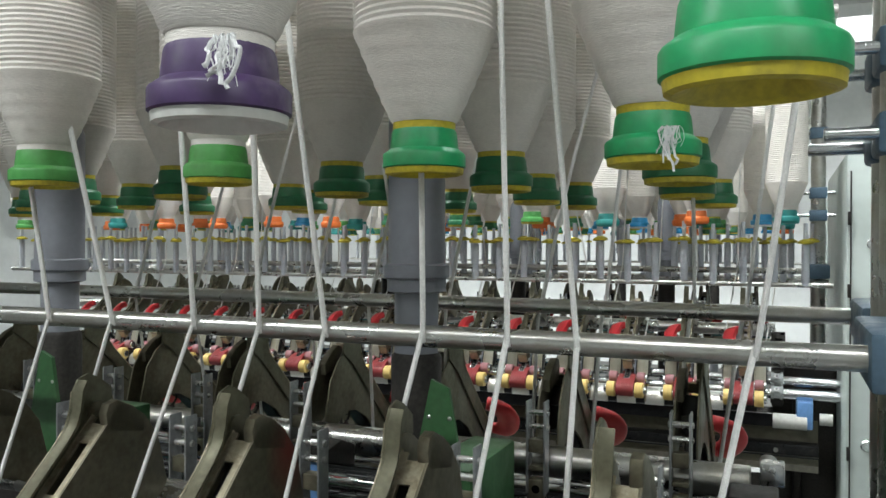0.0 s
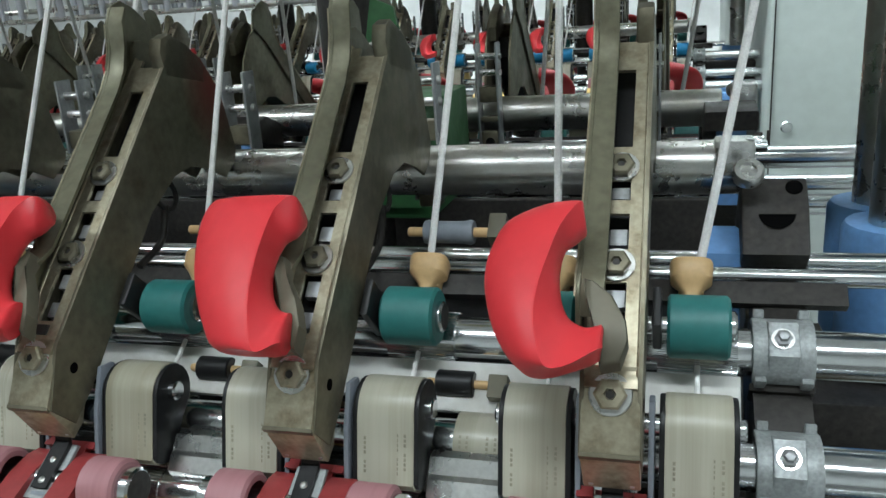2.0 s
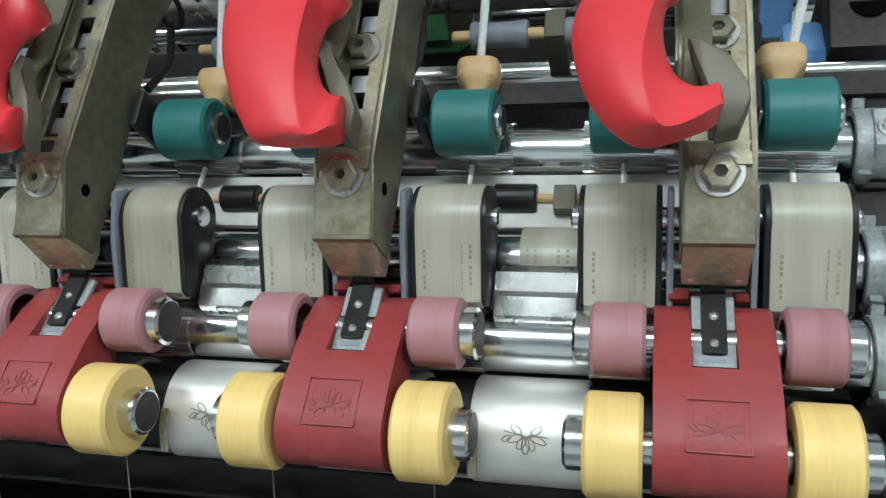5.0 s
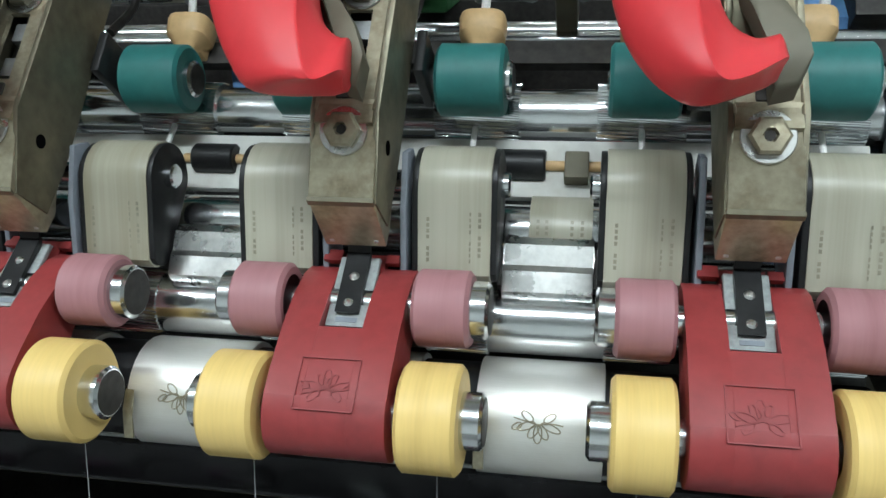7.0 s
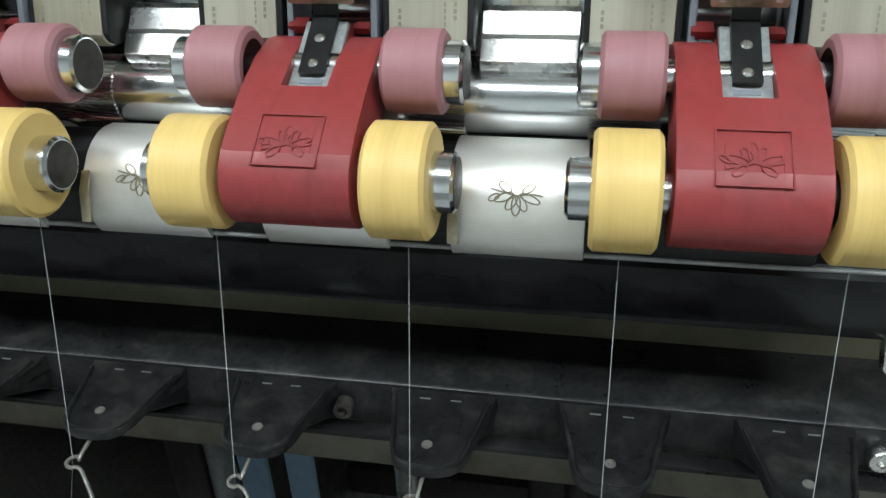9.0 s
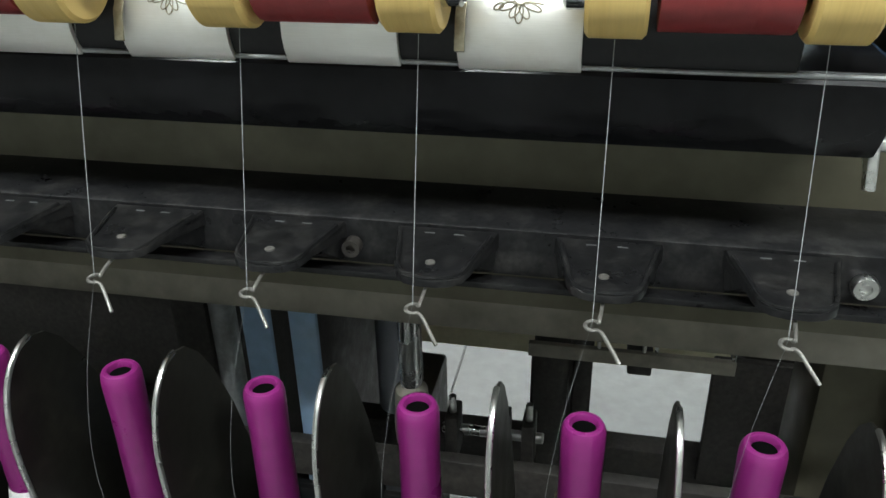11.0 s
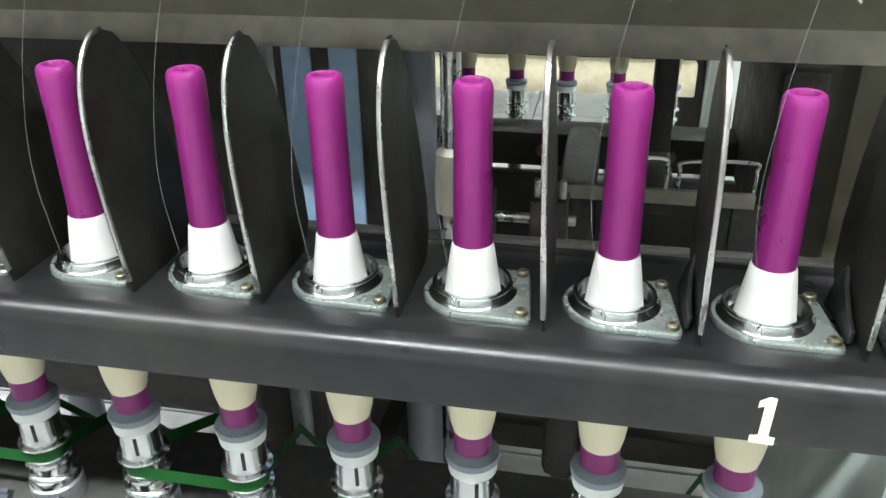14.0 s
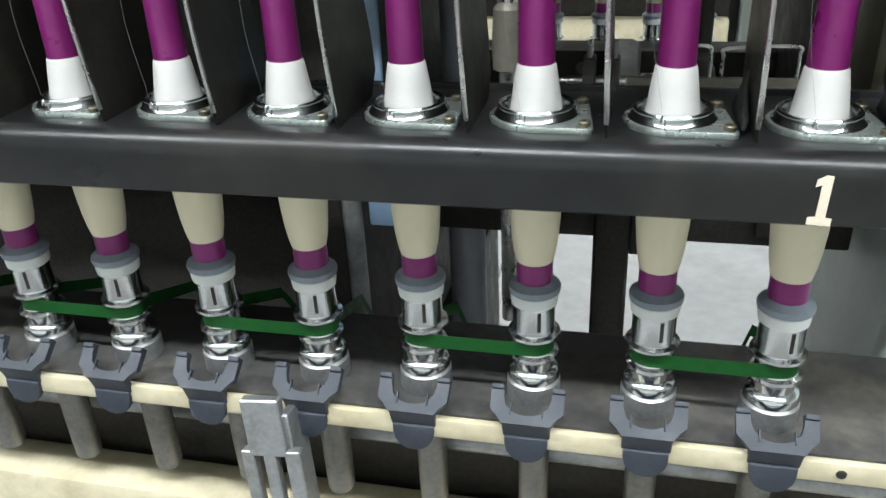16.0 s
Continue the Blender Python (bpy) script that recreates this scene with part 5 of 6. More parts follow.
    for x in SPINDLES[1:]:
        copy_thing(f, Matrix.Translation((x, 0, 0)))
    # grey bobbins of the clearer behind the funnels, blue levers between the arms
    for k in range(5):
        x = 0.035 - ARM * k
        c = thing("clearer_bobbin", "pale blue-grey sleeve pair on a brass pin", "roller", "clearer sleeves")
        y, z = SH(0.150, 0.018)
        part("pin", rod_x(x - 0.05, x + 0.05, y, z, 0.0028, 12), FUNNEL, c)
        for e in (-0.026, 0.020):
            part("sleeve", lathe([(0.0028, -0.014), (0.0062, -0.014), (0.0070, -0.012), (0.0062, -0.008), (0.0062, 0.008), (0.0070, 0.012), (0.0062, 0.014), (0.0028, 0.014)], 20, Matrix.Translation((x + e, y, z)) @ ALONG_X), GREYP, c)
        part("arm", prism(shx([(0.145, -0.01), (0.145, 0.022), (0.160, 0.022), (0.160, -0.01)]), x - 0.004, x + 0.006, 0.001), OLIVE, c)
    for x in (0.158, -0.128, -0.408):
        b = thing("blue_lever", "sky blue painted lever below the support tube", "lever", "blue levers")
        part("blade", prism([(0.205, 1.075), (0.225, 1.085), (0.232, 1.050), (0.222, 0.985), (0.205, 0.97), (0.198, 1.02)], x - 0.014, x + 0.006, 0.003), BLUE, b)
        part("root", prism([(0.198, 0.99), (0.23, 1.00), (0.24, 0.93), (0.20, 0.93)], x - 0.010, x + 0.002, 0.002), IRON, b)
    lever = thing("stop_lever", "sky blue lever with a dished end on a dark bracket", "lever", "stop levers")
    part("blade", prism([(0.446, 1.104), (0.456, 1.105), (0.458, 1.085), (0.454, 1.068), (0.452, 1.040), (0.446, 1.040), (0.444, 1.070)], -0.0115, 0.0115, 0.004), BLUE, lever)
    part("bracket", prism([(0.442, 1.102), (0.442, 1.117), (0.470, 1.122), (0.500, 1.110), (0.50, 1.085), (0.470, 1.095)], -0.021, 0.020, 0.002), IRON, lever)
    lever.matrix_basis = Matrix.Translation((0.171, 0, 0))
    copy_thing(lever, Matrix.Translation((-0.270, 0, 0)))
    copy_thing(lever, Matrix.Translation((-0.690, 0, 0)))


BLUEGREY = mat("steel_blue_plastic", (0.09, 0.15, 0.21), 0.45, 0, 0.08, 50, 0.04)
supports()


def pillars():
    p = thing("creel_pillar", "grey plastic sleeved creel pillar with a collar", "pillar", "creel pillars")
    part("sleeve", lathe([(0.0265, 1.312), (0.0265, 1.460), (0.0225, 1.470), (0.0225, 2.2)], 36), PIPE, p)
    part("collar", lathe([(0.020, 1.290), (0.0275, 1.292), (0.0275, 1.303), (0.0305, 1.305), (0.0305, 1.316), (0.026, 1.318)], 36), PIPE, p)
    part("pole", lathe([(0.0205, 1.295), (0.0205, 0.0)], 36), PIPE, p)
    part("boot", lathe([(0.021, 1.235), (0.0235, 1.230), (0.0235, 0.95)], 32), IRON, p)
    part("cross_arm", box(-0.015, 0.015, -0.43, 0.43, 1.862, 1.890, 0.002), TUBE, p)
    g = thing("green_bracket", "dark green painted bracket plate and box at a pillar's foot", "bracket", "green brackets")
    bm = bmesh.new()
    o = [(-0.016, 1.07), (-0.017, 1.16), (-0.004, 1.222), (0.012, 1.215), (0.020, 1.17), (0.022, 1.07)]
    a = [bm.verts.new((x, -0.026, z)) for x, z in o]
    b = [bm.verts.new((x, -0.022, z)) for x, z in o]
    bm.faces.new(a)
    bm.faces.new(list(reversed(b)))
    for i in range(len(o)):
        bm.faces.new((a[i], b[i], b[(i + 1) % len(o)], a[(i + 1) % len(o)]))
    part("plate", bm, DKGREEN, g, smooth=False)
    part("box", box(-0.014, 0.030, -0.0215, 0.100, 1.060, 1.147, 0.003), DKGREEN, g)
    for x, z in ((-0.006, 1.19), (0.013, 1.19)):
        part("rivet", lathe([(0, 0.0015), (0.002, 0), (0.002, -0.001)], 12, Matrix.Translation((x, -0.026, z)) @ Matrix.Rotation(radians(90), 4, "X")), BRIGHT, g)
    for i, x in enumerate((-0.122, -0.572, -1.022)):
        m = Matrix.Translation((x, 0.385, 0))
        mg = Matrix.Translation((x + 0.047, 0.347, 0))
        if i == 0:
            p.matrix_basis, g.matrix_basis = m, mg
        else:
            copy_thing(p, m)
            copy_thing(g, mg)
        copy_thing(p, NEXT @ m)
        copy_thing(p, NEXT @ NEXT @ m)


pillars()


def roving_bobbin(color, rim, top_ring, big, seed):
    """A hanging roving package: coloured foot, cone of roving, ribbed cylinder."""
    rnd = random.Random(seed)
    t = thing("roving_bobbin", "white roving package hanging on a %s plastic bobbin foot" % color.replace("dark", "dark ").replace("lime", "bright green"), "bobbin", "roving bobbins")
    part("foot", lathe([(0.0275, 0.0045), (0.0290, 0.0055), (0.0290, 0.0135), (0.0282, 0.0150), (0.0240, 0.0180), (0.0228, 0.0290), (0.0215, 0.0320), (0.0205, 0.0325)], 40), CAPS[color], t, "%s plastic foot" % color)
    part("rim", lathe([(0.0150, 0.010), (0.0200, 0.0020), (0.0245, 0.0), (0.0272, 0.0008), (0.0278, 0.0050)], 40), rim, t, "worn rim")
    part("hollow", lathe([(0, 0.012), (0.0152, 0.010)], 24), BLACK, t)
    part("neck", lathe([(0.0218, 0.0310), (0.0218, 0.0375), (0.020, 0.039)], 36), top_ring, t)
    prof = []
    R = 0.049 if big else 0.0455
    L = 0.060 if big else 0.056
    for k in range(17):
        u = k / 16
        prof.append((0.0222 + (R - 0.0222) * (u ** 0.9) + 0.0004 * math.sin(k * 2.1), 0.036 + L * u))
    z = 0.036 + L
    n = 0
    while z < 0.33:
        z += 0.0022
        n += 1
        prof.append((R + (0.0009 if n % 2 else -0.0004) + 0.0002 * rnd.uniform(-1, 1), z))
    prof.append((0.02, 0.36))
    part("roving", lathe(prof, 40), ROVING, t, "white cotton roving")
    part("hanger", lathe([(0.004, 0.34), (0.004, 0.46)], 10), TUBE, t)
    return t


def creel():
    CREEL_Z = 1.3835
    rail = thing("creel_rail", "steel creel rail carrying the hanging bobbins", "rail", "creel rails")
    part("rail", box(-2.3, 0.30, -0.045, 0.085, 1.842, 1.862, 0.002), TUBE, rail)
    for i, y in enumerate((-0.03, 0.21, 0.40, 0.585, 0.80)):
        m = Matrix.Translation((0, y, 0))
        if i == 0:
            rail.matrix_basis = m
        else:
            copy_thing(rail, m)
        copy_thing(rail, NEXT @ m)
        copy_thing(rail, NEXT @ NEXT @ m)
    proto = {}
    k = 0
    for c, rim, ring_, big in (("green", OLIVEYELLOW, OLIVEYELLOW, True), ("purple", PALEBOARD, ROVING, True), ("lime", OLIVEYELLOW, ROVING, False), ("darkgreen", OLIVEYELLOW, OLIVEYELLOW, False),
                               ("orange", CAPS["orange"], ROVING, False), ("blue", WHITEWALL, ROVING, False), ("teal", CAPS["teal"], ROVING, False)):
        proto[c] = [roving_bobbin(c, rim, ring_, big, k), False]
        k += 1

    def hang(c, m):
        ob, used = proto[c]
        if used:
            copy_thing(ob, m)
        else:
            ob.matrix_basis = m
            proto[c][1] = True

    near = [("green", 0.185, -0.031), ("purple", -0.019, -0.033), ("green", -0.230, -0.03),
            ("green", 0.120, 0.202), ("green", -0.038, 0.214), ("lime", -0.235, 0.24), ("lime", -0.400, 0.214), ("green", -0.60, 0.21),
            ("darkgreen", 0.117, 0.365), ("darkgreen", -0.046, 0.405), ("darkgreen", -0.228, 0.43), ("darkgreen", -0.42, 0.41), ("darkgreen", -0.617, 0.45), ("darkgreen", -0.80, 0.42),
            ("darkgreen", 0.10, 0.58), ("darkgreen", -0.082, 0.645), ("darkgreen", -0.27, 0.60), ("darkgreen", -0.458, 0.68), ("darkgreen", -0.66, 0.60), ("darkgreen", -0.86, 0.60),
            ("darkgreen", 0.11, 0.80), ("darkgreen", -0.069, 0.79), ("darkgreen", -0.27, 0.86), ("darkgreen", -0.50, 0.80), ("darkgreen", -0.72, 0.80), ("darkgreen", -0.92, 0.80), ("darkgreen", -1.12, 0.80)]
    rnd = random.Random(11)
    for c, x, y in near:
        hang(c, Matrix.Translation((x, y, CREEL_Z)) @ Matrix.Rotation(rnd.uniform(0, 6), 4, "Z"))
    for j, y in enumerate((-0.03, 0.21, 0.40, 0.585, 0.80)):
        for i in range(13):
            c = rnd.choice(("orange", "orange", "blue", "teal", "darkgreen", "lime", "darkgreen"))
            x = 0.20 - 0.2 * i - 0.05 * (j % 2) + rnd.uniform(-0.01, 0.01)
            hang(c, NEXT @ Matrix.Translation((x, y, CREEL_Z + rnd.uniform(-0.004, 0.004))))
    for j, y in enumerate((-0.03, 0.21, 0.40, 0.585)):
        for i in range(12):
            c = rnd.choice(("orange", "blue", "teal", "darkgreen", "lime"))
            hang(c, NEXT @ NEXT @ Matrix.Translation((0.2 - 0.2 * i - 0.08 * j, y, CREEL_Z)))
    # yellow-footed spool holders low on the next creel
    h = thing("spool_holder", "small steel holder with a yellow plastic cup", "holder", "spool holders")
    part("cup", lathe([(0.006, 0.0), (0.018, 0.001), (0.018, 0.006), (0.006, 0.012)], 16), OLIVEYELLOW, h)
    part("stem", lathe([(0.009, -0.10), (0.009, -0.002), (0.005, 0.0), (0.005, 0.05)], 12), LIGHTGREY, h, "pale grey stem")
    for y in (0.08, 0.30, 0.52):
        hr = thing("holder_rail", "thin dull steel rail below the next creel", "rail", "holder rails")
        part("rail", rod_x(-2.4, 0.30, y, 1.240, 0.006, 14), TUBE, hr)
        hr.matrix_basis = NEXT
    hr = thing("holder_rail", "thin dull steel rail below a hall creel", "rail", "holder rails")
    part("rail", rod_x(-2.4, 0.30, 0.74, 1.240, 0.006, 14), TUBE, hr)
    hr.matrix_basis = NEXT @ NEXT
    first = True
    for j in range(4):
        for i in range(38):
            m = (NEXT @ NEXT if j == 3 else NEXT) @ Matrix.Translation((0.24 - 0.07 * i + 0.02 * j, 0.08 + 0.22 * j, 1.338 + 0.004 * ((i * 5 + j) % 3)))
            if first:
                h.matrix_basis = m
                first = False
            else:
                copy_thing(h, m)


creel()


def rovings():
    """Each roving leaves its package, bends over the guide rod and runs down into its funnel."""
    rnd = random.Random(3)
    at_rod = {2: 0.1800, 1: 0.0680, 0: 0.0203, -1: -0.0431, -2: -0.1241, -3: -0.1832, -4: -0.2468, -5: -0.3344, -6: -0.4070, -7: -0.4800}
    source = {2: 0.2250, 1: 0.0430, 0: 0.0180, -1: -0.0400, -2: -0.1600, -3: -0.1832, -4: -0.2600, -5: -0.4100, -6: -0.4500, -7: -0.50}
    for k, xr in at_rod.items():
        t = thing("roving", "soft white roving strand running over the guide rod", "roving", "rovings")
        xs, ys = source[k], 0.205
        y, z = SH(0.128, 0.015)
        pts = [(xs, ys, 1.60), (xs * 0.45 + xr * 0.55, 0.216, 1.42), (xr, 0.2235, 1.275), (xr * 0.9 + k * 0.07 * 0.1, 0.2225, 1.262), (k * 0.07, y, z)]
        part("strand", sweep(pts, 0.0022, 8, flat=0.8), STRAND, t)
        part("drafted_end", sweep([(k * 0.07, *SH(0.082, 0.010)), (k * 0.07, *SH(0.070, 0.012)), (k * 0.07, *SH(0.060, 0.016))], 0.0013, 8), STRAND, t)
    back = [(-0.05, 0.02), (-0.16, -0.10), (0.02, 0.05), (0.11, 0.10), (0.16, 0.20), (-0.26, -0.19), (-0.34, -0.27), (-0.43, -0.36), (-0.52, -0.44), (-0.62, -0.55), (-0.22, -0.30)]
    for xr, xs in back:
        t = thing("roving", "soft white roving strand running over the guide rod", "roving", "rovings")
        pts = [(xs, 0.60, 1.60), (xr * 0.6 + xs * 0.4, 0.575, 1.42), (xr, 0.5570, 1.275), (xr - 0.004, 0.5575, 1.262), (xr - 0.03, 0.62, 1.09)]
        part("strand", sweep(pts, 0.0022, 8, flat=0.8), STRAND, t)
    for i in range(22):
        t = thing("roving", "soft white roving strand on the next machine", "roving", "far rovings")
        xr = 0.18 - 0.1 * i
        xs = xr + rnd.uniform(-0.08, 0.08)
        pts = [(xs, 1.95, 1.60), (xr * 0.6 + xs * 0.4, 1.96, 1.42), (xr, 1.9635, 1.275), (xr - 0.003, 1.9625, 1.262), (xr - 0.03, 1.90, 1.08)]
        part("strand", sweep(pts, 0.0022, 6, flat=0.8), STRAND, t)
    # loose fluff caught on the bobbin feet
    for (x, y, z), n in (((0.134, 0.176, 1.404), 34), ((0.006, -0.0615, 1.412), 30)):
        t = thing("cotton_fluff", "tuft of loose cotton fluff caught on a bobbin foot", "fluff", "cotton fluff")
        bm = bmesh.new()
        for q in range(n):
            p = Vector((x + rnd.uniform(-0.005, 0.005), y + rnd.uniform(-0.003, 0.001), z))
            pts = [p]
            thick = q < 5
            for st in range(6 if thick else 4):
                p = p + Vector((rnd.uniform(-0.0025, 0.002), rnd.uniform(-0.0012, 0.0006), -rnd.uniform(0.001, 0.0055)))
                pts.append(p)
            sweep(pts, rnd.uniform(0.0006, 0.0011) if thick else rnd.uniform(0.00012, 0.0003), 6, bm, 0.45)
        part("tuft", bm, FLUFF, t)


rovings()


# ---------------------------------------------------------------- inside and around the machine
def inner():
    d = thing("drive_drum", "dark steel drive drum inside the machine", "drum")
    part("drum", rod_x(-2.2, -0.20, 0.39, 0.40, 0.11, 40), IRON, d)
    part("hub", rod_x(-0.21, -0.192, 0.39, 0.40, 0.035, 28), DARKZINC, d)
    part("shaft", rod_x(-2.25, -0.185, 0.39, 0.40, 0.016, 24), STEEL, d)
    fr = thing("cast_frame", "black cast iron cross frame inside the machine", "machine frame", "cross frames")
    part("upper_web", box(-0.19, -0.165, 0.12, 0.66, 0.30, 0.93, 0.004), IRON, fr)
    part("foot", box(-0.21, -0.145, 0.05, 0.73, 0.0, 0.30, 0.006), IRON, fr)
    c = thing("blue_plate", "pale blue painted forked plate inside the machine", "plate")
    bx, by = BLUE_AT
    part("plate", box(bx - 0.018, bx, by, by + 0.005, 0.56, 0.815, 0.002), PALEBLUE, c)
    part("plate", box(bx - 0.049, bx - 0.030, by, by + 0.005, 0.56, 0.815, 0.002), PALEBLUE, c)
    part("bridge", box(bx - 0.049, bx, by - 0.0008, by + 0.0058, 0.800, 0.835, 0.002), PALEBLUE, c)
    part("stay", box(bx - 0.049, bx, by + 0.005, by + 0.04, 0.57, 0.60, 0.002), IRON, c)
    lb = thing("tie_bar", "black oily lower tie bar inside the machine end", "bar", "tie bars")
    part("bar", box(-0.165, 0.265, 0.354, 0.380, 0.446, 0.481, 0.003), IRON, lb)
    part("bar", box(-0.165, 0.265, 0.500, 0.530, 0.165, 0.205, 0.003), IRON, lb)
    part("plate", box(0.175, 0.262, 0.345, 0.354, 0.46, 0.60, 0.002), IRON, lb)
    part("end_bracket", box(0.055, 0.072, 0.330, 0.354, 0.44, 0.62, 0.002), IRON, lb)
    # shiny link rods and screws between the rings and the machine's middle
    lk = thing("link_rod", "bright steel link rod with clamp screws behind the rings", "rod", "link rods")
    part("rod", rod_x(-0.02, 0.045, 0.135, 0.672, 0.0035, 14), BRIGHT, lk)
    for x in (-0.012, 0.020, 0.036):
        part("clamp", box(x - 0.004, x + 0.004, 0.122, 0.142, 0.655, 0.690, 0.0015), IRON, lk)
        part("screw", lathe([(0, 0.012), (0.0022, 0.012), (0.0024, 0)], 12, Matrix.Translation((x, 0.130, 0.690))), BRIGHT, lk)
    post = thing("round_post", "dull grey round post inside the machine", "post")
    part("leg", lathe([(0.009, 0.0), (0.009, 0.86)], 24, Matrix.Translation((bx - 0.068, by + 0.012, 0))), AGED, post)
    k = thing("lifting_poker", "bright steel lifting rod with a grimy white collar", "rod")
    m = Matrix.Translation((-0.030, 0.100, 0))
    part("rod", lathe([(0.0062, 0.50), (0.0062, 0.835)], 24, m), BRIGHT, k)
    part("collar", lathe([(0.0062, 0.732), (0.0095, 0.728), (0.0108, 0.705), (0.0102, 0.690), (0.0062, 0.688)], 24, m), DUSTY, k, "grimy white collar")
    part("head", box(-0.042, -0.018, 0.075, 0.112, 0.812, 0.836, 0.002), IRON, k)
    bars = thing("tie_bar", "black tie bar across the machine behind the rings", "bar", "tie bars")
    part("bar", box(-2.2, 0.27, 0.108, 0.118, 0.640, 0.668, 0.002), IRON, bars)
    for bx in (-0.24, -0.07, 0.06, 0.20):
        part("bolt", lathe([(0, 0), (0.005, 0), (0.005, 0.004), (0, 0.0045)], 6, Matrix.Translation((bx, 0.108, 0.654)) @ Matrix.Rotation(radians(90), 4, "X")), DARKZINC, bars)
    for y, z0, z1 in ((0.36, 0.735, 0.775), (0.42, 0.84, 0.93), (0.52, 0.56, 0.60), (0.30, 0.86, 0.94)):
        o = thing("tie_bar", "black tie bar inside the machine", "bar", "tie bars")
        part("bar", box(-2.2, 0.30, y, y + 0.05, z0, z1, 0.003), IRON, o)
        for bx in (-0.29, -0.01, 0.13, 0.25):
            part("bolt", lathe([(0, 0), (0.007, 0), (0.007, 0.005), (0.005, 0.006), (0, 0.006)], 6, Matrix.Translation((bx, y, (z0 + z1) / 2)) @ Matrix.Rotation(radians(90), 4, "X")), DARKZINC, o)
    tray = thing("drip_tray", "black oily tray below the drafting rollers", "tray")
    part("tray", box(-2.2, 0.155, 0.17, 0.61, 0.965, 0.985, 0.003), BLACK, tray)
    part("tray_wall", box(-2.2, 0.155, 0.385, 0.395, 0.985, 1.06, 0.002), IRON, tray)
    sheet = thing("inner_sheet", "black sheet metal panel along the machine's middle", "panel")
    part("sheet", box(-2.2, -0.195, 0.345, 0.350, 0.30, 0.95, 0.001), IRON, sheet)
    g = thing("gear_case", "oily black gear case hanging inside the machine end", "gear case")
    part("case", box(0.02, 0.055, 0.30, 0.50, 0.30, 0.62, 0.01), IRON, g)
    part("case_lid", box(0.20, 0.262, 0.36, 0.60, 0.55, 0.72, 0.01), IRON, g)
    part("strut", box(0.028, 0.048, 0.35, 0.45, 0.0, 0.31, 0.003), IRON, g)
    part("strut", box(0.10, 0.12, 0.40, 0.44, 0.60, 0.88, 0.003), IRON, g)
    part("flat_bar", box(0.018, 0.184, 0.298, 0.304, 0.618, 0.631, 0.001), DUSTY, g, "dusty grey flat bar")
    part("bar_bracket", box(0.100, 0.120, 0.304, 0.41, 0.605, 0.628, 0.002), IRON, g)
    for x0, x1 in ((0.076, 0.112), (0.122, 0.182)):
        part("wire_loop", sweep([(x0, 0.302, 0.625), (x0, 0.300, 0.648), (x0 + 0.004, 0.300, 0.656), (x1 - 0.004, 0.300, 0.658), (x1, 0.300, 0.650), (x1, 0.302, 0.625)], 0.0016, 8), BRIGHT, g)
    hd = thing("machine_head", "pale green painted sheet metal machine head", "machine cabinet", "machine heads")
    part("cabinet", box(0.272, 0.95, 0.14, 0.64, 0.0, 0.60, 0.012), GREENPAINT, hd)
    part("door", box(0.300, 0.930, 0.1365, 0.1405, 0.04, 0.575, 0.003), GREENPAINT, hd)
    part("door_handle", box(0.330, 0.345, 0.120, 0.1370, 0.28, 0.36, 0.003), BLACK, hd)
    ef = thing("end_frame", "dark olive cast end frame beside the machine head", "machine frame")
    part("casting", box(0.194, 0.30, 0.13, 0.19, 0.60, 0.93, 0.008), OLIVE, ef)
    part("rib", box(0.232, 0.242, 0.10, 0.13, 0.60, 0.80, 0.003), OLIVE, ef)
    fh = thing("machine_head", "tall pale green painted machine head with round locks", "machine cabinet", "machine heads")
    part("cabinet", box(0.318, 1.2, 1.70, 2.55, 0.0, 1.545, 0.012), GREENPAINT, fh)
    for x, z in ((0.372, 1.340), (0.363, 0.895)):
        part("lock", lathe([(0, 0.004), (0.011, 0.004), (0.013, 0.002), (0.013, 0)], 24, Matrix.Translation((x, 1.70, z)) @ Matrix.Rotation(radians(90), 4, "X")), STEEL, fh)
    for z in (1.22, 1.38, 0.86, 0.72):
        part("hinge", box(0.322, 0.328, 1.690, 1.70, z, z + 0.03, 0.001), IRON, fh)
    part("door_edge", box(0.327, 0.330, 1.698, 1.70, 0.5, 1.5), IRON, fh, smooth=False)
    ne = thing("end_frame", "oily black end frame of the next machine beside its head", "machine frame")
    part("casting", box(0.165, 0.3175, 1.985, 2.015, 0.05, 1.02, 0.006), IRON, ne)
    part("rib", box(0.215, 0.235, 1.960, 1.986, 0.10, 0.96, 0.004), IRON, ne)
    part("duct_end", rod_x(0.170, 0.245, 1.800, 0.915, 0.018, 20), PALEBOARD, ne, "pale pipe stub")
    part("bracket", box(0.222, 0.258, 1.790, 1.986, 0.900, 0.965, 0.004), BLUE, ne, "blue painted bracket")
    part("pipe_stub", rod_x(0.272, 0.300, 1.805, 0.925, 0.014, 20), PALEBOARD, ne, "pale pipe stub")
    rk = thing("machine_head", "tall pale green painted machine head with round locks", "machine cabinet", "machine heads")
    part("cabinet", box(0.33, 1.2, 3.44, 4.3, 0.0, 1.545, 0.012), GREENPAINT, rk)
    part("door", box(0.37, 1.16, 3.436, 3.4405, 0.06, 1.50, 0.003), GREENPAINT, rk)
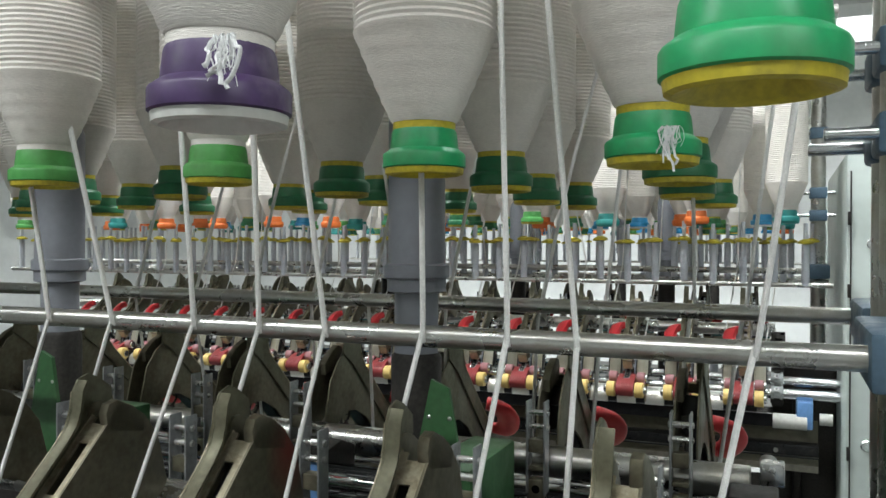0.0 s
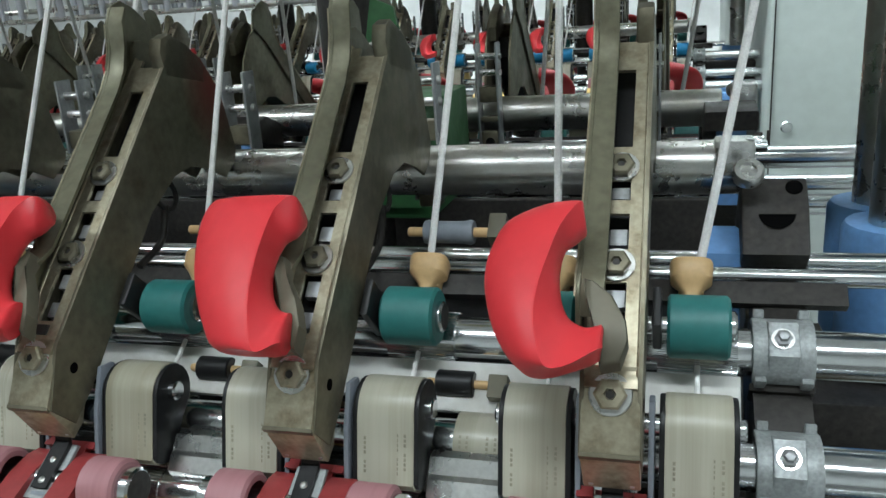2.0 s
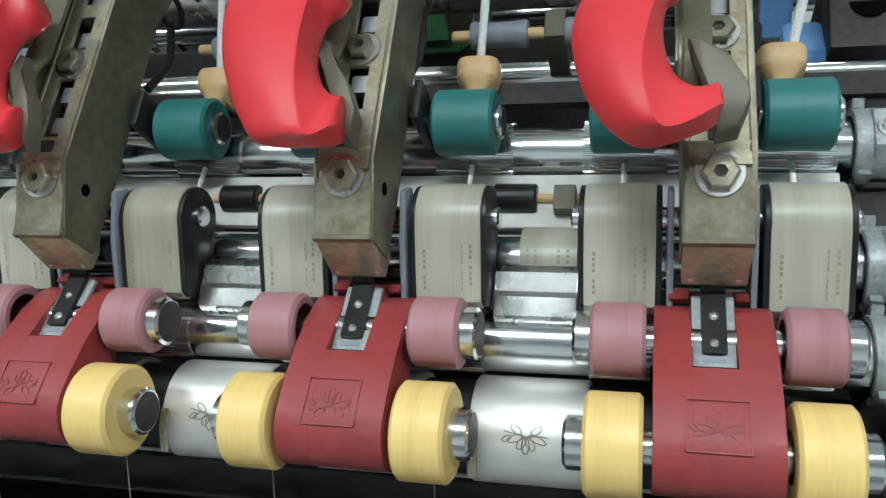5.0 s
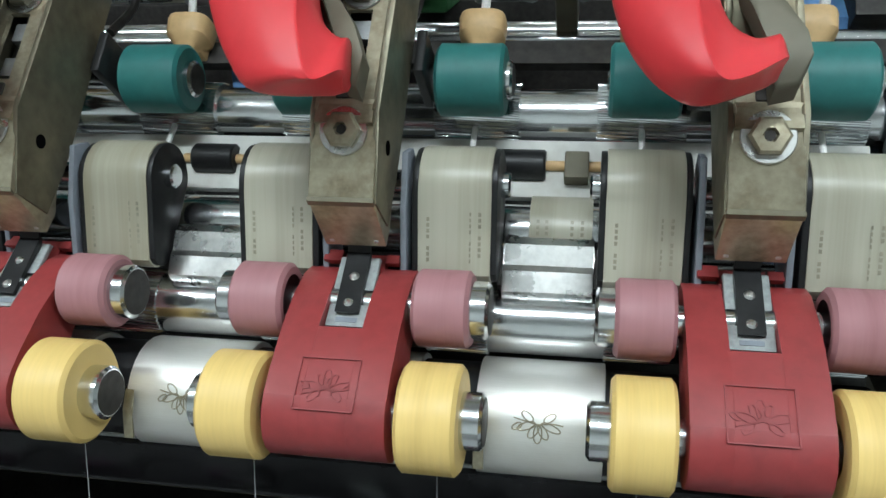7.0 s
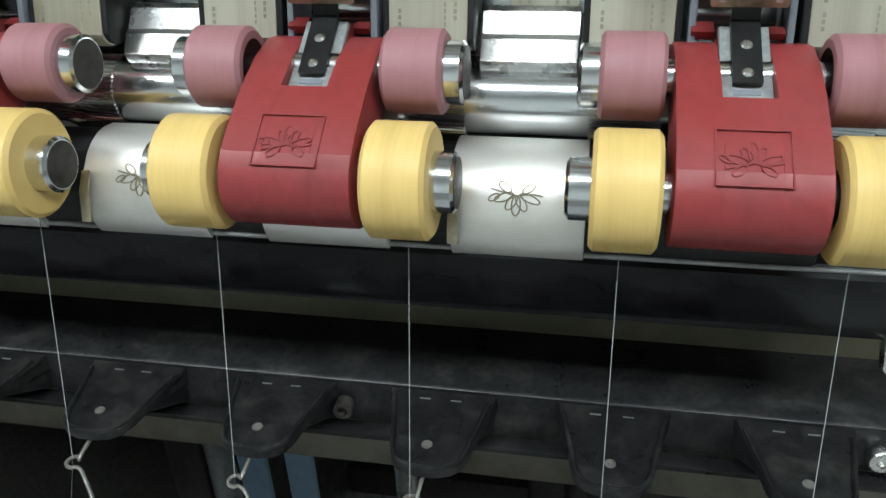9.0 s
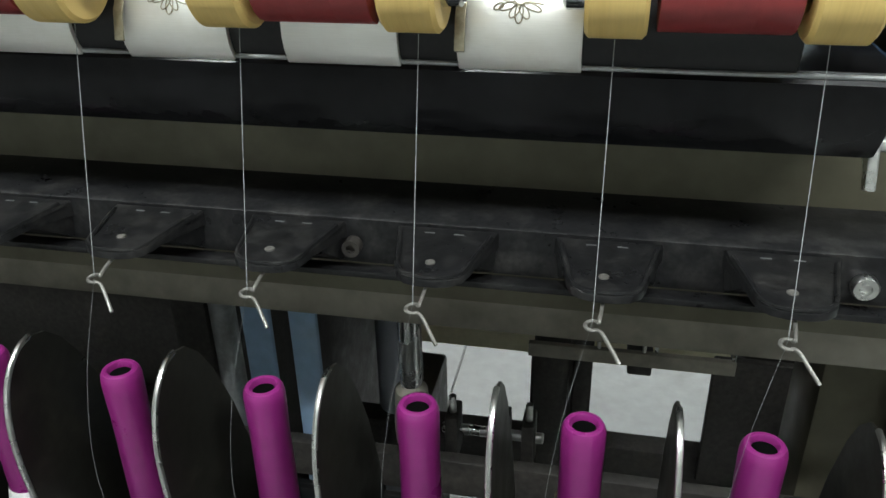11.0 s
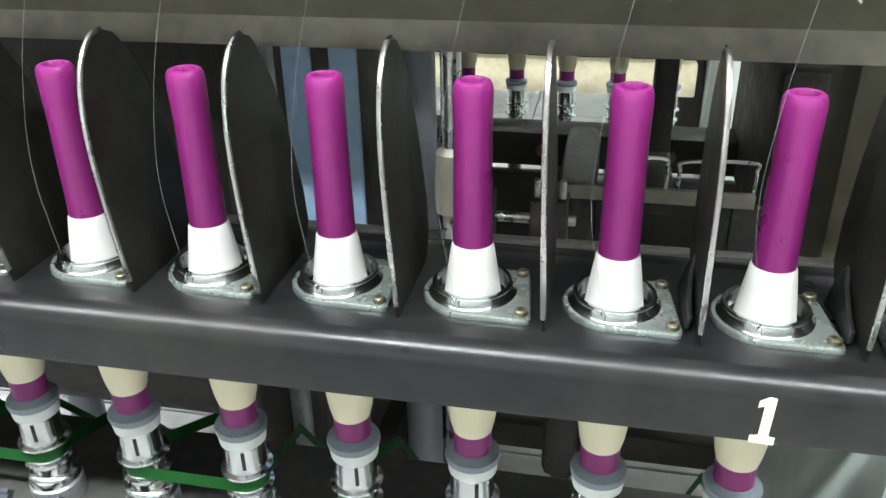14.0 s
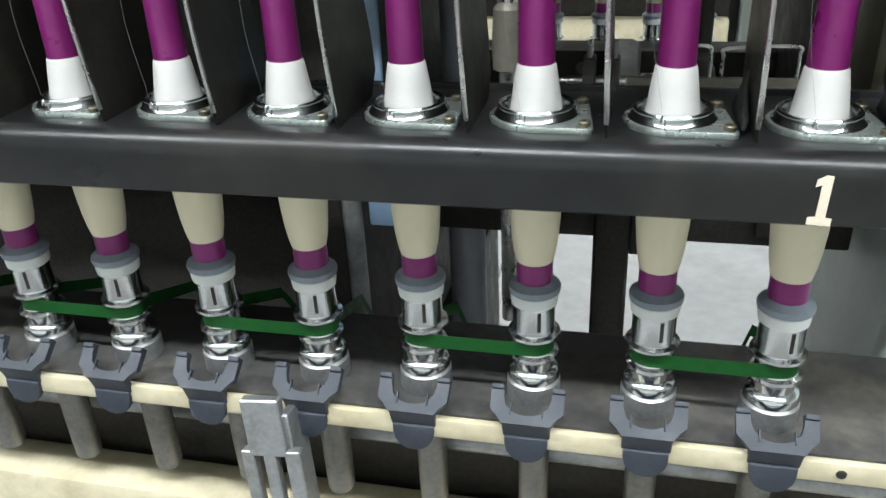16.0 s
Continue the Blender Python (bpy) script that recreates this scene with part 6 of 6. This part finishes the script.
    # white ducts and beams under the ceiling beyond the machine head
    for i, (x0, x1, y, z) in enumerate(((-6, 3, 4.6, 2.35), (-6, 3, 6.2, 2.75), (-6, 3, 2.9, 2.62))):
        o = thing("air_duct", "white painted air duct hung below the ceiling", "duct", "air ducts")
        part("duct", box(x0, x1, y, y + 0.35, z, z + 0.22, 0.01), WHITEWALL, o)
        for xx in (-4, -1, 2):
            part("hanger", box(xx, xx + 0.02, y + 0.16, y + 0.18, z + 0.21, 3.81), WHITEWALL, o)
    # knee lever and number on the rail
    kn = thing("knee_lever", "cast grey slotted lever in front of the spindle rail", "lever")
    bm = bmesh.new()
    a = Matrix.Translation((-0.164, -0.050, 0.521)) @ Matrix.Rotation(radians(-6), 4, "Y") @ Matrix.Rotation(radians(-8), 4, "X")
    for x0, x1, z0, z1 in ((-0.0130, 0.0130, -0.040, 0.0), (-0.0190, -0.0105, -0.120, -0.036), (-0.0040, 0.0045, -0.120, -0.036), (0.0110, 0.0215, -0.120, -0.036), (-0.021, 0.023, -0.15, -0.118)):
        box(x0, x1, -0.004, 0.004, z0, z1, 0.001, 1, bm)
    box(0.0100, 0.0160, 0.0, 0.024, -0.13, -0.012, 0.001, 1, bm)
    bm.transform(a)
    part("lever", bm, AGED, kn)
    one = [(0.72 * x, 0.74 * z) for x, z in [(-0.0072, -0.0165), (0.0072, -0.0165), (0.0072, -0.0115), (0.0032, -0.0110), (0.0030, 0.0160), (-0.0010, 0.0165), (-0.0062, 0.0130), (-0.0064, 0.0085), (-0.0028, 0.0100), (-0.0026, -0.0110), (-0.0072, -0.0118)]]
    bm = bmesh.new()
    a = [bm.verts.new((x, 0, z)) for x, z in one]
    b = [bm.verts.new((x, -0.0005, z)) for x, z in one]
    bm.faces.new(a)
    bm.faces.new(list(reversed(b)))
    for i in range(len(one)):
        bm.faces.new((a[i], b[i], b[(i + 1) % len(one)], a[(i + 1) % len(one)]))
    st = tagged(part("number_sticker", bm, CHALK, smooth=False), "cream cut-out figure one stuck on the ring rail", "sticker")
    st.matrix_basis = Matrix.Translation((0.1360, -0.0561, 0.6735)) @ Matrix.Rotation(radians(3), 4, "Y")


inner()
REACH = {"ring_rail": (-0.525, 0.245), "spindle_rail": (-0.75, 0.27), "lappet_rail": (-2.2, 0.27), "suction_duct": (-2.2, 0.17), "back_plate": (-2.2, 0.27)}
for o in [o for o in bpy.data.objects if o.parent is None and o.name in REACH]:
    both(o, *REACH[o.name])
